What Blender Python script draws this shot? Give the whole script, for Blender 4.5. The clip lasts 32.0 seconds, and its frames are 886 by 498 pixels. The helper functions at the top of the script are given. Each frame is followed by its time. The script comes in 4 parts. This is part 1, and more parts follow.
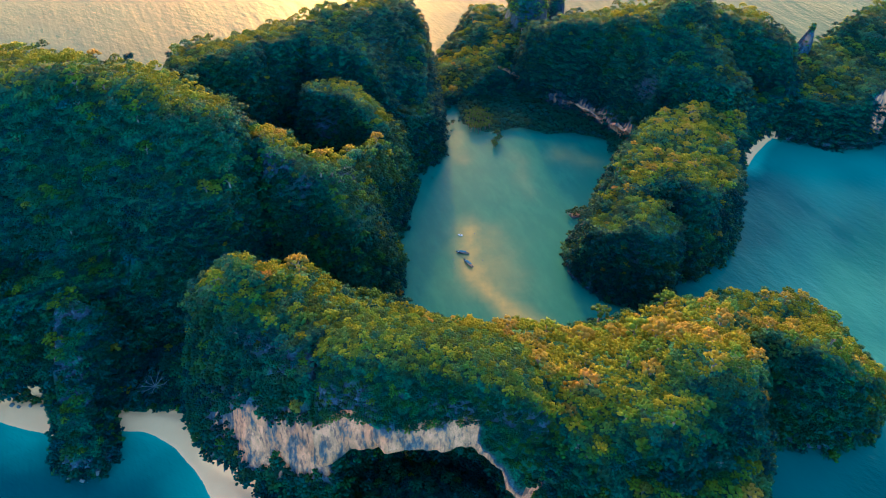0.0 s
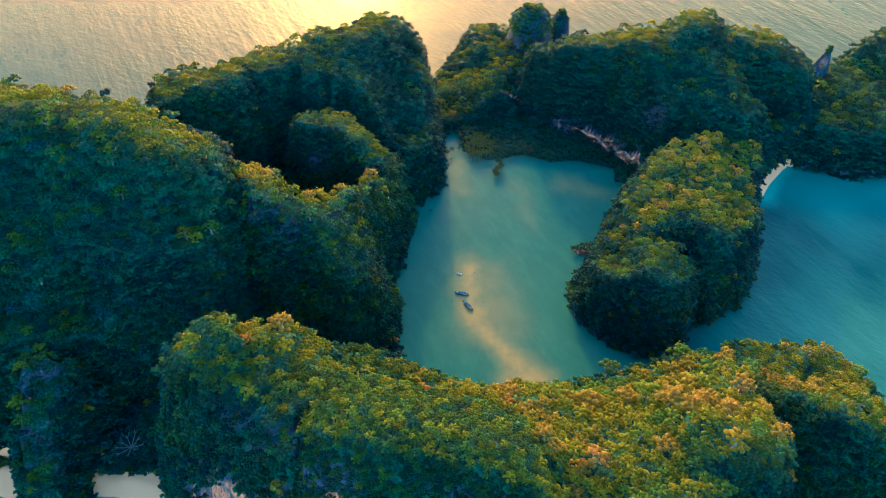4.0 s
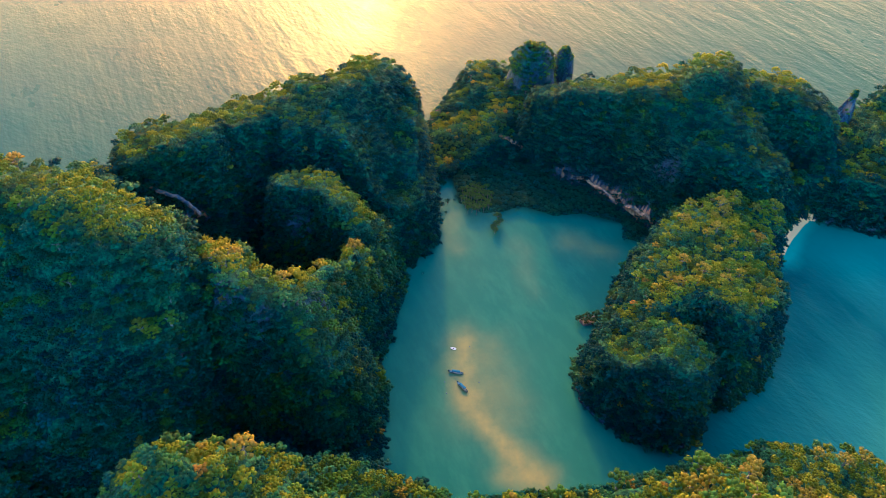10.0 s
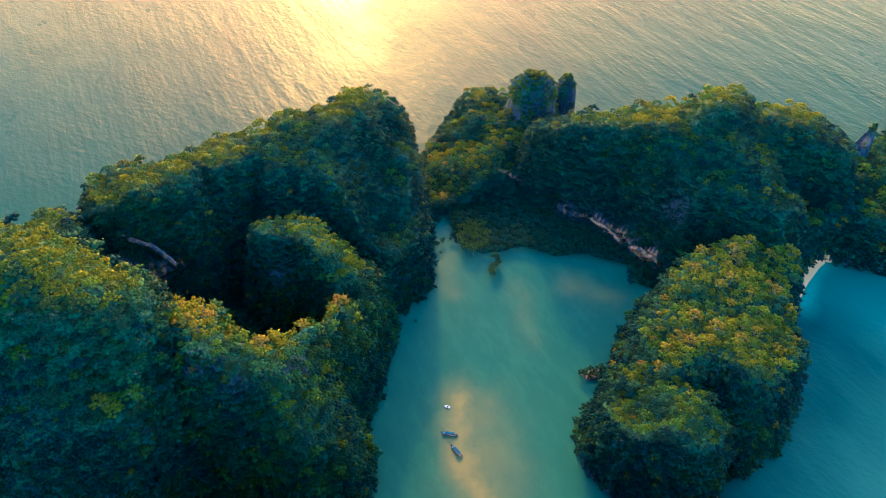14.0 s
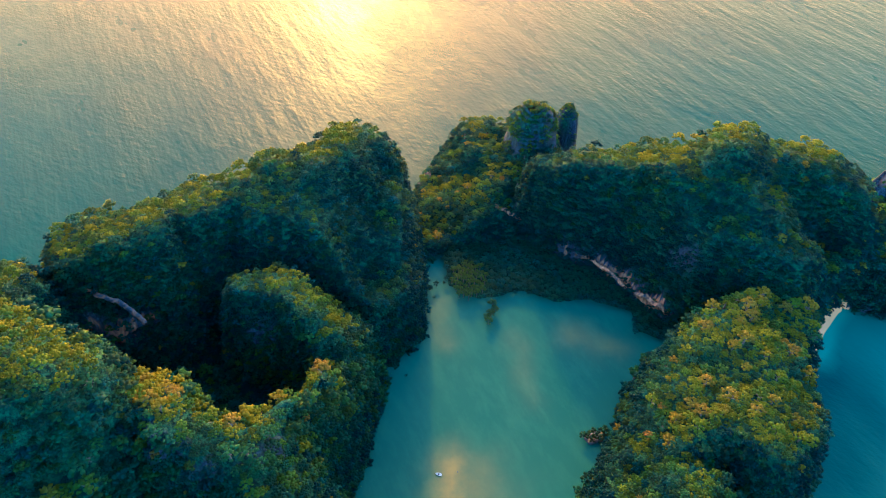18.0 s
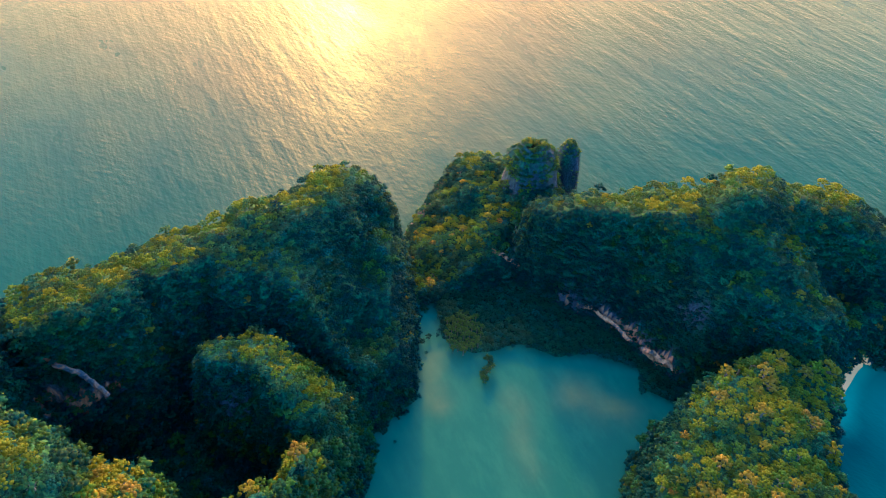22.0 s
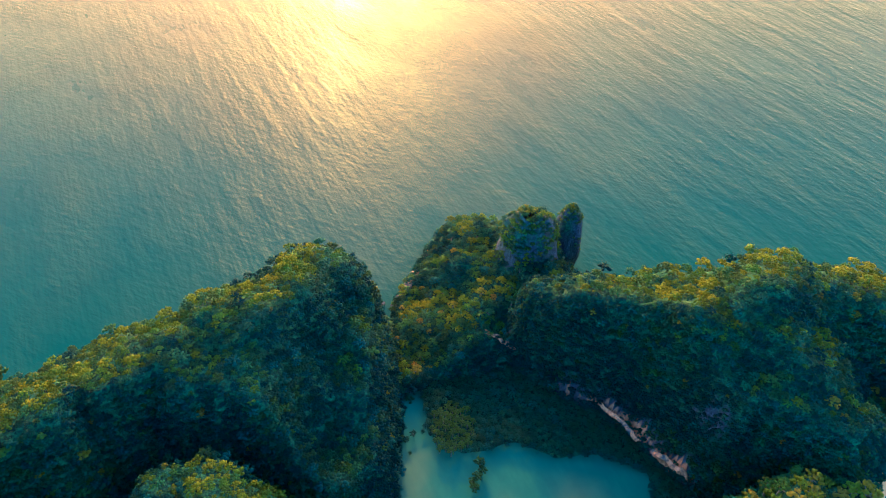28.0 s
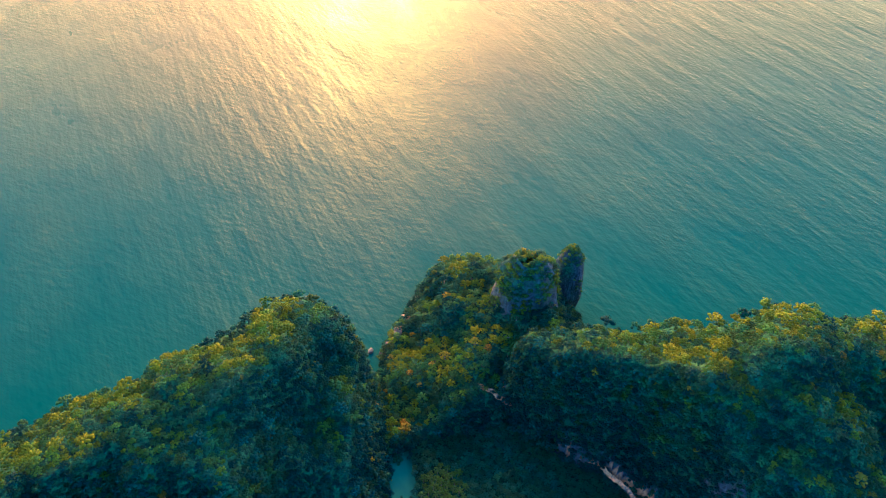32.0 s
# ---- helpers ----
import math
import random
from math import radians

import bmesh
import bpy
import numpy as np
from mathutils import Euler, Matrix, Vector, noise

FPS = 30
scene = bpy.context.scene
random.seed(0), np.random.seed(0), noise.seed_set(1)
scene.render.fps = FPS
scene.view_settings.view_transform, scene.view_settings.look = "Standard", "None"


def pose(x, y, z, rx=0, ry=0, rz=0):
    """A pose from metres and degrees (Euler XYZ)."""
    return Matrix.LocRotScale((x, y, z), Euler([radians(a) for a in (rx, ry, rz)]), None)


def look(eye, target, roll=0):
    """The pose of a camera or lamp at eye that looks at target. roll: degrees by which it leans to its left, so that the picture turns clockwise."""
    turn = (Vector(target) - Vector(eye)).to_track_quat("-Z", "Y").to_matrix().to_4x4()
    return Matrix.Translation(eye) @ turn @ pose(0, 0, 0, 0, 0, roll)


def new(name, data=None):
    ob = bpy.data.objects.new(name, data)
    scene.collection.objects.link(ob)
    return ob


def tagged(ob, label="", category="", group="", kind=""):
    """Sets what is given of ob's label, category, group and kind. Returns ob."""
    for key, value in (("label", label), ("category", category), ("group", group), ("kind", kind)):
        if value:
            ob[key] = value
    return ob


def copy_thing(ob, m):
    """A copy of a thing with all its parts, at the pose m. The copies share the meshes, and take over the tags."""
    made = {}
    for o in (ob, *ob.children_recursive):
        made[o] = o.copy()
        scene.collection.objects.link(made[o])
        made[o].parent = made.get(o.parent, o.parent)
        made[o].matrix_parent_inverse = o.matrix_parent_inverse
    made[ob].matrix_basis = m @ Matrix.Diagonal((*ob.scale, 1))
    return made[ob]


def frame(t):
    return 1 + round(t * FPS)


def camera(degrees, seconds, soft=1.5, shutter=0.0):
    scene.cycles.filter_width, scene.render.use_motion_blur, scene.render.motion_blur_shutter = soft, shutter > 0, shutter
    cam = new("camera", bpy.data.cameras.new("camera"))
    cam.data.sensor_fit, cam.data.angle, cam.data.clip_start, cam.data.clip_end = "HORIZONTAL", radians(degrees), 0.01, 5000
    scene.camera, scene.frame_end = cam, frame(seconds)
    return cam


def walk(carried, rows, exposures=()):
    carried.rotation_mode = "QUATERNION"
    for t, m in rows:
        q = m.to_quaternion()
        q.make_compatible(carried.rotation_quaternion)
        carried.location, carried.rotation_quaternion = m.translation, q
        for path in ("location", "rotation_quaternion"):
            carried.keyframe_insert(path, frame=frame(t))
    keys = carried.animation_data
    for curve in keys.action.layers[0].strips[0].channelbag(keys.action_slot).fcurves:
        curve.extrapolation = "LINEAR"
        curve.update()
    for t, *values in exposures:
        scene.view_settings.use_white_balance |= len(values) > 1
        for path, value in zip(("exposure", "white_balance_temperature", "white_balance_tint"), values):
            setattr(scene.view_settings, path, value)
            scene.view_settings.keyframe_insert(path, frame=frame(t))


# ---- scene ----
cam = camera(64.56, 32.0, soft=1.0)
# seconds, eye x, y, z, heading, pitch, roll
ROWS = [
    (0, 3.08, 6.5, 327.95, 0.281, -44.628, 1.941),
    (1, 3.59, 14.98, 327.96, 0.437, -44.677, 1.798),
    (2, 4.1, 23.67, 327.99, 0.533, -44.644, 1.723),
    (3, 4.62, 32.62, 328.02, 0.597, -44.588, 1.695),
    (3.5, 4.89, 37.17, 328.05, 0.622, -44.562, 1.687),
    (5.5, 5.99, 55.84, 328.23, 0.678, -44.48, 1.663),
    (6, 6.27, 60.55, 328.26, 0.698, -44.46, 1.659),
    (7, 6.86, 70.03, 328.3, 0.734, -44.412, 1.654),
    (8, 7.47, 79.53, 328.34, 0.761, -44.342, 1.657),
    (9, 8.09, 88.99, 328.39, 0.798, -44.264, 1.672),
    (10, 8.72, 98.38, 328.44, 0.846, -44.197, 1.702),
    (11, 9.34, 107.76, 328.49, 0.889, -44.147, 1.738),
    (12, 9.99, 117.18, 328.55, 0.918, -44.093, 1.74),
    (13, 10.68, 126.69, 328.6, 0.939, -44.022, 1.716),
    (14, 11.41, 136.26, 328.67, 0.963, -43.967, 1.727),
    (14.5, 11.78, 141.05, 328.72, 0.976, -43.947, 1.745),
    (16.5, 13.32, 160.27, 329.06, 1.024, -43.869, 1.876),
    (17, 13.71, 165.11, 329.12, 1.031, -43.848, 1.89),
    (18, 14.46, 174.83, 329.19, 1.049, -43.801, 1.886),
    (19, 15.22, 184.62, 329.26, 1.072, -43.732, 1.861),
    (20, 15.99, 194.47, 329.32, 1.1, -43.643, 1.85),
    (21, 16.8, 204.38, 329.39, 1.143, -43.537, 1.848),
    (22, 17.7, 214.35, 329.46, 1.202, -43.411, 1.827),
    (23, 18.7, 224.38, 329.51, 1.273, -43.265, 1.781),
    (24, 19.79, 234.44, 329.56, 1.35, -43.108, 1.729),
    (25, 20.95, 244.47, 329.61, 1.432, -42.951, 1.68),
    (25.5, 21.54, 249.47, 329.65, 1.474, -42.876, 1.655),
    (27.5, 23.97, 269.35, 329.87, 1.642, -42.645, 1.596),
    (28, 24.59, 274.26, 329.9, 1.686, -42.614, 1.59),
    (29, 25.88, 284, 329.94, 1.783, -42.569, 1.565),
    (30, 27.21, 293.64, 329.96, 1.897, -42.545, 1.481),
    (31, 28.57, 303.21, 329.97, 2.018, -42.546, 1.351),
    (32, 29.95, 312.73, 329.98, 2.148, -42.594, 1.217),
]


def aim(x, y, z, yaw, pitch, roll):
    a, b = radians(yaw), radians(pitch)
    return look((x, y, z), (x - math.sin(a) * math.cos(b), y + math.cos(a) * math.cos(b), z + math.sin(b)), roll)


walk(cam, [(t, aim(*r)) for t, *r in ROWS], [(0, 1.5, 5300, 4), (32, 1.5, 5300, 4)])

# ---- light and sky ----
SUN_AZ, SUN_EL = radians(9.0), radians(21.5)
world = bpy.data.worlds.new("world")
scene.world = world
world.use_nodes = True
wn = world.node_tree.nodes
sky = wn.new("ShaderNodeTexSky")
sky.sky_type, sky.sun_disc = "NISHITA", False
sky.sun_elevation, sky.sun_rotation = SUN_EL, -SUN_AZ
sky.air_density, sky.dust_density, sky.ozone_density = 1.4, 1.1, 2.0
wn["Background"].inputs["Strength"].default_value = 0.215
toward = Vector((-math.sin(SUN_AZ) * math.cos(SUN_EL), math.cos(SUN_AZ) * math.cos(SUN_EL), math.sin(SUN_EL)))
# evening haze: gold low in the sky on the sun's side, blue-green away from it and higher up
wl = world.node_tree.links
near_sun = wn.new("ShaderNodeVectorMath")
near_sun.operation = "DOT_PRODUCT"
near_sun.inputs[1].default_value = (-0.5 * math.sin(SUN_AZ), 0.5 * math.cos(SUN_AZ), -1.0)
wl.new(wn.new("ShaderNodeTexCoord").outputs["Generated"], near_sun.inputs[0])
spread = wn.new("ShaderNodeMapRange")
spread.interpolation_type = "SMOOTHSTEP"
spread.inputs["From Min"].default_value, spread.inputs["From Max"].default_value = -0.36, 0.06
wl.new(near_sun.outputs["Value"], spread.inputs["Value"])
haze = wn.new("ShaderNodeMix")
haze.data_type = "RGBA"
haze.inputs[6].default_value, haze.inputs[7].default_value = (0.88, 1.74, 2.45, 1), (6.8, 3.35, 1.12, 1)
wl.new(spread.outputs["Result"], haze.inputs[0])
hued = wn.new("ShaderNodeMix")
hued.data_type, hued.blend_type = "RGBA", "MULTIPLY"
hued.inputs[0].default_value = 1.0
wl.new(sky.outputs["Color"], hued.inputs[6])
wl.new(haze.outputs[2], hued.inputs[7])
wl.new(hued.outputs[2], wn["Background"].inputs["Color"])

sun = new("sun", bpy.data.lights.new("sun", "SUN"))
sun.data.energy, sun.data.angle, sun.data.color = 3.2, radians(2.5), (1.0, 0.52, 0.10)
sun.matrix_world = look(toward * 900, (0, 0, 0))


# ---- materials ----
def material(name, rough=0.8):
    m = bpy.data.materials.new(name)
    m.use_nodes = True
    n = m.node_tree.nodes
    n["Principled BSDF"].inputs["Roughness"].default_value = rough
    return m, n, m.node_tree.links, n["Principled BSDF"]


def node(n, kind, **values):
    k = n.new(kind)
    for key, v in values.items():
        k.inputs[key.replace("_", " ")].default_value = v
    return k


def ramp(n, stops):
    r = n.new("ShaderNodeValToRGB").color_ramp
    while len(r.elements) < len(stops):
        r.elements.new(0.5)
    for e, (p, c) in zip(r.elements, stops):
        e.position, e.color = p, (*c, 1)
    return n[-1]


def blend(n, links, fac, a, b, mode="MIX"):
    """Colour a towards b by fac; each a socket, a colour or a number."""
    k = n.new("ShaderNodeMix")
    k.data_type, k.blend_type = "RGBA", mode
    for slot, v in ((0, fac), (6, a), (7, b)):
        if isinstance(v, bpy.types.NodeSocket):
            links.new(v, k.inputs[slot])
        else:
            k.inputs[slot].default_value = v if slot == 0 else (*v, 1)
    return k.outputs[2]


def math_node(n, links, op, a, b=0.0, clamp=False):
    k = n.new("ShaderNodeMath")
    k.operation, k.use_clamp = op, clamp
    for slot, v in ((0, a), (1, b)):
        if isinstance(v, bpy.types.NodeSocket):
            links.new(v, k.inputs[slot])
        else:
            k.inputs[slot].default_value = v
    return k.outputs[0]


def noise_fac(n, links, scale, detail=4.0, coords=None, rough=0.6):
    k = node(n, "ShaderNodeTexNoise", Scale=scale, Detail=detail, Roughness=rough)
    if coords is None:
        coords = n.new("ShaderNodeNewGeometry").outputs["Position"]
    links.new(coords, k.inputs["Vector"])
    return k.outputs["Fac"]


def stretched(n, links, sx, sy, sz, turn=0.0):
    k = n.new("ShaderNodeMapping")
    k.vector_type = "TEXTURE"
    k.inputs["Scale"].default_value = (sx, sy, sz)
    k.inputs["Rotation"].default_value = (0, 0, turn)
    links.new(n.new("ShaderNodeNewGeometry").outputs["Position"], k.inputs["Vector"])
    return k.outputs[0]


def bump(n, links, bsdf, height, strength, distance):
    b = node(n, "ShaderNodeBump", Strength=strength, Distance=distance)
    links.new(height, b.inputs["Height"])
    links.new(b.outputs[0], bsdf.inputs["Normal"])


# hues run from shade teal through green to sun gold, then dry leaves
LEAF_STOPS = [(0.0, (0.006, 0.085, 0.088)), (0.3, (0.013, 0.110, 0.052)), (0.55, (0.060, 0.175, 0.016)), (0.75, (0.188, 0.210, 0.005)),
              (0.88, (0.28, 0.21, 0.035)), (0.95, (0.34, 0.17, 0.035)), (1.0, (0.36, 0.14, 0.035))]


def leaf_material(name="leaves"):
    m, n, links, bsdf = material(name, 0.55)
    tint = n.new("ShaderNodeAttribute")
    tint.attribute_name = "tint"
    isle = n.new("ShaderNodeNewGeometry").outputs["Random Per Island"]
    own = n.new("ShaderNodeObjectInfo").outputs["Random"]
    a = math_node(n, links, "MULTIPLY_ADD", isle, 0.07)
    links.new(tint.outputs["Fac"], a.node.inputs[2])
    b = math_node(n, links, "MULTIPLY_ADD", own, 0.10)
    links.new(a, b.node.inputs[2])
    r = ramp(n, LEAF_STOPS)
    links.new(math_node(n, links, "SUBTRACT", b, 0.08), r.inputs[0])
    dirt = noise_fac(n, links, 1.9, 5, rough=0.72)
    bump(n, links, bsdf, dirt, 1.0, 1.2)
    col = blend(n, links, math_node(n, links, "MULTIPLY", dirt, 0.5), r.outputs[0], (0.003, 0.032, 0.026))
    spray = math_node(n, links, "MULTIPLY_ADD", math_node(n, links, "FRACT", math_node(n, links, "MULTIPLY", isle, 37.0)), 0.35)
    spray.node.inputs[2].default_value = 0.85
    own_tone = math_node(n, links, "MULTIPLY_ADD", math_node(n, links, "FRACT", math_node(n, links, "MULTIPLY", tint.outputs["Fac"], 53.0)), 0.7)
    own_tone.node.inputs[2].default_value = 0.62
    col = blend(n, links, 1.0, col, math_node(n, links, "MULTIPLY", spray, own_tone), "MULTIPLY")
    links.new(col, bsdf.inputs["Base Color"])
    bsdf.inputs["Specular IOR Level"].default_value = 0.08
    thin = n.new("ShaderNodeBsdfTranslucent")
    # the sun gold in the tint goes into the see-through colour too
    gold_share = math_node(n, links, "MULTIPLY", tint.outputs["Fac"], 0.45, True)
    links.new(blend(n, links, gold_share, col, (0.58, 0.42, 0.010)), thin.inputs["Color"])
    mix = n.new("ShaderNodeMixShader")
    mix.inputs[0].default_value = 0.58
    links.new(bsdf.outputs[0], mix.inputs[1])
    links.new(thin.outputs[0], mix.inputs[2])
    links.new(mix.outputs[0], n["Material Output"].inputs[0])
    return m


def rock_material():
    """Grey limestone, streaked dark by water and pink-white where it broke; moss and soil where it lies flat."""
    m, n, links, bsdf = material("limestone", 0.9)
    bsdf.inputs["Specular IOR Level"].default_value = 0.04
    streak = noise_fac(n, links, 1.0, 5, stretched(n, links, 1.7, 1.7, 11))
    fine = noise_fac(n, links, 0.9, 6)
    plate = math_node(n, links, "MULTIPLY_ADD", noise_fac(n, links, 1.0, 6, stretched(n, links, 4.5, 4.5, 26), 0.68), 0.6)
    links.new(math_node(n, links, "MULTIPLY", noise_fac(n, links, 0.06, 5), 0.4), plate.node.inputs[2])
    c = ramp(n, [(0.41, (0.035, 0.038, 0.048)), (0.455, (0.12, 0.085, 0.07)), (0.49, (0.48, 0.145, 0.06)), (0.58, (0.86, 0.25, 0.105))])
    links.new(plate, c.inputs[0])
    drip = ramp(n, [(0.53, (0, 0, 0)), (0.62, (1, 1, 1))])
    links.new(streak, drip.inputs[0])
    col = blend(n, links, math_node(n, links, "MULTIPLY", drip.outputs[0], 0.7), c.outputs[0], (0.04, 0.032, 0.032))
    col = blend(n, links, math_node(n, links, "MULTIPLY", fine, 0.3), col, (0.10, 0.07, 0.055))
    bare = n.new("ShaderNodeAttribute")
    bare.attribute_name = "bare"
    craggy = ramp(n, [(0.40, (0.012, 0.014, 0.02)), (0.52, (0.034, 0.045, 0.058)), (0.64, (0.075, 0.095, 0.11))])
    links.new(math_node(n, links, "MULTIPLY_ADD", fine, 0.5), craggy.inputs[0])
    links.new(math_node(n, links, "MULTIPLY", streak, 0.5), craggy.inputs[0].links[0].from_node.inputs[2])
    old = math_node(n, links, "MULTIPLY_ADD", bare.outputs["Fac"], -4.0, True)
    old.node.inputs[2].default_value = 3.6
    col = blend(n, links, old, col, craggy.outputs[0])
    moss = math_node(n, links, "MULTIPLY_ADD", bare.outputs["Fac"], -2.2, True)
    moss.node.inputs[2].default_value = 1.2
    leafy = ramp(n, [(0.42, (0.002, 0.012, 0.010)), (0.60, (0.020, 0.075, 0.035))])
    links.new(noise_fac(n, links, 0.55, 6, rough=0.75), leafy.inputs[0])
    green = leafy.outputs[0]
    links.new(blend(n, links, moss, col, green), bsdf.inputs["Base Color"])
    bump(n, links, bsdf, math_node(n, links, "ADD", fine, plate), 0.7, 1.3)
    return m


def sand_material():
    m, n, links, bsdf = material("sand", 0.95)
    bsdf.inputs["Specular IOR Level"].default_value = 0.05
    a, b = noise_fac(n, links, 0.12, 4), noise_fac(n, links, 2.5, 4)
    col = blend(n, links, a, (0.86, 0.245, 0.085), (0.93, 0.30, 0.11))
    links.new(blend(n, links, math_node(n, links, "MULTIPLY", b, 0.35), col, (0.45, 0.24, 0.12)), bsdf.inputs["Base Color"])
    bump(n, links, bsdf, b, 0.4, 0.2)
    return m


def water_material():
    """Green-blue tropical sea: paler over sand, milky in the lagoon, with silt clouds; small waves outside, near calm inside."""
    m, n, links, bsdf = material("sea_water", 0.12)
    pos = n.new("ShaderNodeNewGeometry").outputs["Position"]

    def attr(name):
        k = n.new("ShaderNodeAttribute")
        k.attribute_name = name
        return k.outputs["Fac"]
    shoal, calm, silt = attr("shoal"), attr("calm"), attr("silt")
    patch = noise_fac(n, links, 0.016, 5)
    deep = blend(n, links, patch, (0.0012, 0.031, 0.0275), (0.002, 0.041, 0.034))
    milky = blend(n, links, patch, (0.008, 0.057, 0.040), (0.018, 0.076, 0.046))
    wisp = ramp(n, [(0.45, (0, 0, 0)), (0.75, (1, 1, 1))])
    links.new(noise_fac(n, links, 1.0, 8, stretched(n, links, 9, 26, 9, radians(25)), 0.68), wisp.inputs[0])
    milky = blend(n, links, wisp.outputs[0], milky, (0.021, 0.084, 0.050))
    base = blend(n, links, calm, deep, milky)
    base = blend(n, links, shoal, base, (0.05, 0.17, 0.105))
    cloud = noise_fac(n, links, 0.06, 8, rough=0.72)
    mud = math_node(n, links, "MULTIPLY", silt, math_node(n, links, "MULTIPLY_ADD", cloud, 1.6), True)
    mud.node.inputs[1].links[0].from_node.inputs[2].default_value = 0.1
    base = blend(n, links, math_node(n, links, "MULTIPLY", mud, 0.48), base, (0.29, 0.18, 0.038))
    links.new(base, bsdf.inputs["Base Color"])
    bsdf.inputs["IOR"].default_value = 1.333
    swell = noise_fac(n, links, 1.0, 3, stretched(n, links, 60, 13, 15, radians(-61)))
    chop = noise_fac(n, links, 1.0, 4, stretched(n, links, 9, 3.4, 3, radians(-25)))
    ripple = noise_fac(n, links, 0.75, 3, rough=0.7)
    h = math_node(n, links, "MULTIPLY_ADD", swell, 4.2)
    links.new(math_node(n, links, "MULTIPLY", chop, 1.6), h.node.inputs[2])
    h2 = math_node(n, links, "MULTIPLY_ADD", ripple, 0.4)
    links.new(h, h2.node.inputs[2])
    live = math_node(n, links, "MULTIPLY_ADD", calm, -0.93)
    live.node.inputs[2].default_value = 1.0
    lull = noise_fac(n, links, 1.0, 4, stretched(n, links, 130, 60, 60, radians(-60)))
    slick = ramp(n, [(0.36, (0, 0, 0)), (0.66, (1, 1, 1))])
    links.new(lull, slick.inputs[0])
    live = math_node(n, links, "MULTIPLY", live, math_node(n, links, "MULTIPLY_ADD", slick.outputs[0], 0.55))
    live.node.inputs[1].links[0].from_node.inputs[2].default_value = 0.5
    bump(n, links, bsdf, math_node(n, links, "MULTIPLY", h2, live), 1.0, 0.26)
    rough = math_node(n, links, "MULTIPLY_ADD", slick.outputs[0], 0.12)
    rough.node.inputs[2].default_value = 0.27
    bsdf.inputs["Specular IOR Level"].default_value = 0.031
    bsdf.inputs["Specular Tint"].default_value = (1.0, 0.63, 0.31, 1)
    links.new(rough, bsdf.inputs["Roughness"])
    return m


def plain_material(name, colour, rough=0.7, metal=0.0, vary=0.3):
    m, n, links, bsdf = material(name, rough)
    f = math_node(n, links, "MULTIPLY", noise_fac(n, links, 1.5, 4), vary)
    links.new(blend(n, links, f, colour, tuple(c * 0.35 for c in colour)), bsdf.inputs["Base Color"])
    bsdf.inputs["Metallic"].default_value = metal
    bsdf.inputs["Specular IOR Level"].default_value = 0.12
    return m


LEAF = leaf_material()
ROCK, SAND, WATER = rock_material(), sand_material(), water_material()
BARK = plain_material("bark", (0.17, 0.14, 0.11), 0.9)


# ---- the lie of the land ----
def lattice(ix, iy, seed):
    v = np.sin(ix * 127.1 + iy * 311.7 + seed * 74.7) * 43758.5453
    return v - np.floor(v)


def value_noise(x, y, seed):
    ix, iy = np.floor(x), np.floor(y)
    fx, fy = x - ix, y - iy
    fx, fy = fx * fx * (3 - 2 * fx), fy * fy * (3 - 2 * fy)
    a, b = lattice(ix, iy, seed), lattice(ix + 1, iy, seed)
    c, d = lattice(ix, iy + 1, seed), lattice(ix + 1, iy + 1, seed)
    return (a + (b - a) * fx) * (1 - fy) + (c + (d - c) * fx) * fy - 0.5


def fractal(x, y, size, seed, octaves=3):
    out, amp = 0.0, 1.0
    for i in range(octaves):
        out = out + amp * value_noise(x / size, y / size, seed + i)
        size, amp = size * 0.47, amp * 0.5
    return out


def inside_distance(x, y, outline):
    """Metres inside the outline; negative outside."""
    best, inside = np.full(x.shape, 1e9), np.zeros(x.shape, bool)
    for (x0, y0), (x1, y1) in zip(outline, outline[1:] + outline[:1]):
        dx, dy = x1 - x0, y1 - y0
        t = np.clip(((x - x0) * dx + (y - y0) * dy) / (dx * dx + dy * dy), 0, 1)
        best = np.minimum(best, np.hypot(x - x0 - t * dx, y - y0 - t * dy))
        if y0 != y1:
            cross = ((y0 > y) != (y1 > y)) & (x < dx * (y - y0) / dy + x0)
            inside ^= cross
    return np.where(inside, best, -best)


def summit(x, y, tops, ease=30.0):
    """Height of the hill's top at (x, y), from its summits (x, y, height)."""
    total, weight = 0.0, 0.0
    for tx, ty, tz in tops:
        w = 1.0 / ((x - tx) ** 2 + (y - ty) ** 2 + ease) ** 1.6
        total, weight = total + w * tz, weight + w
    return total / weight


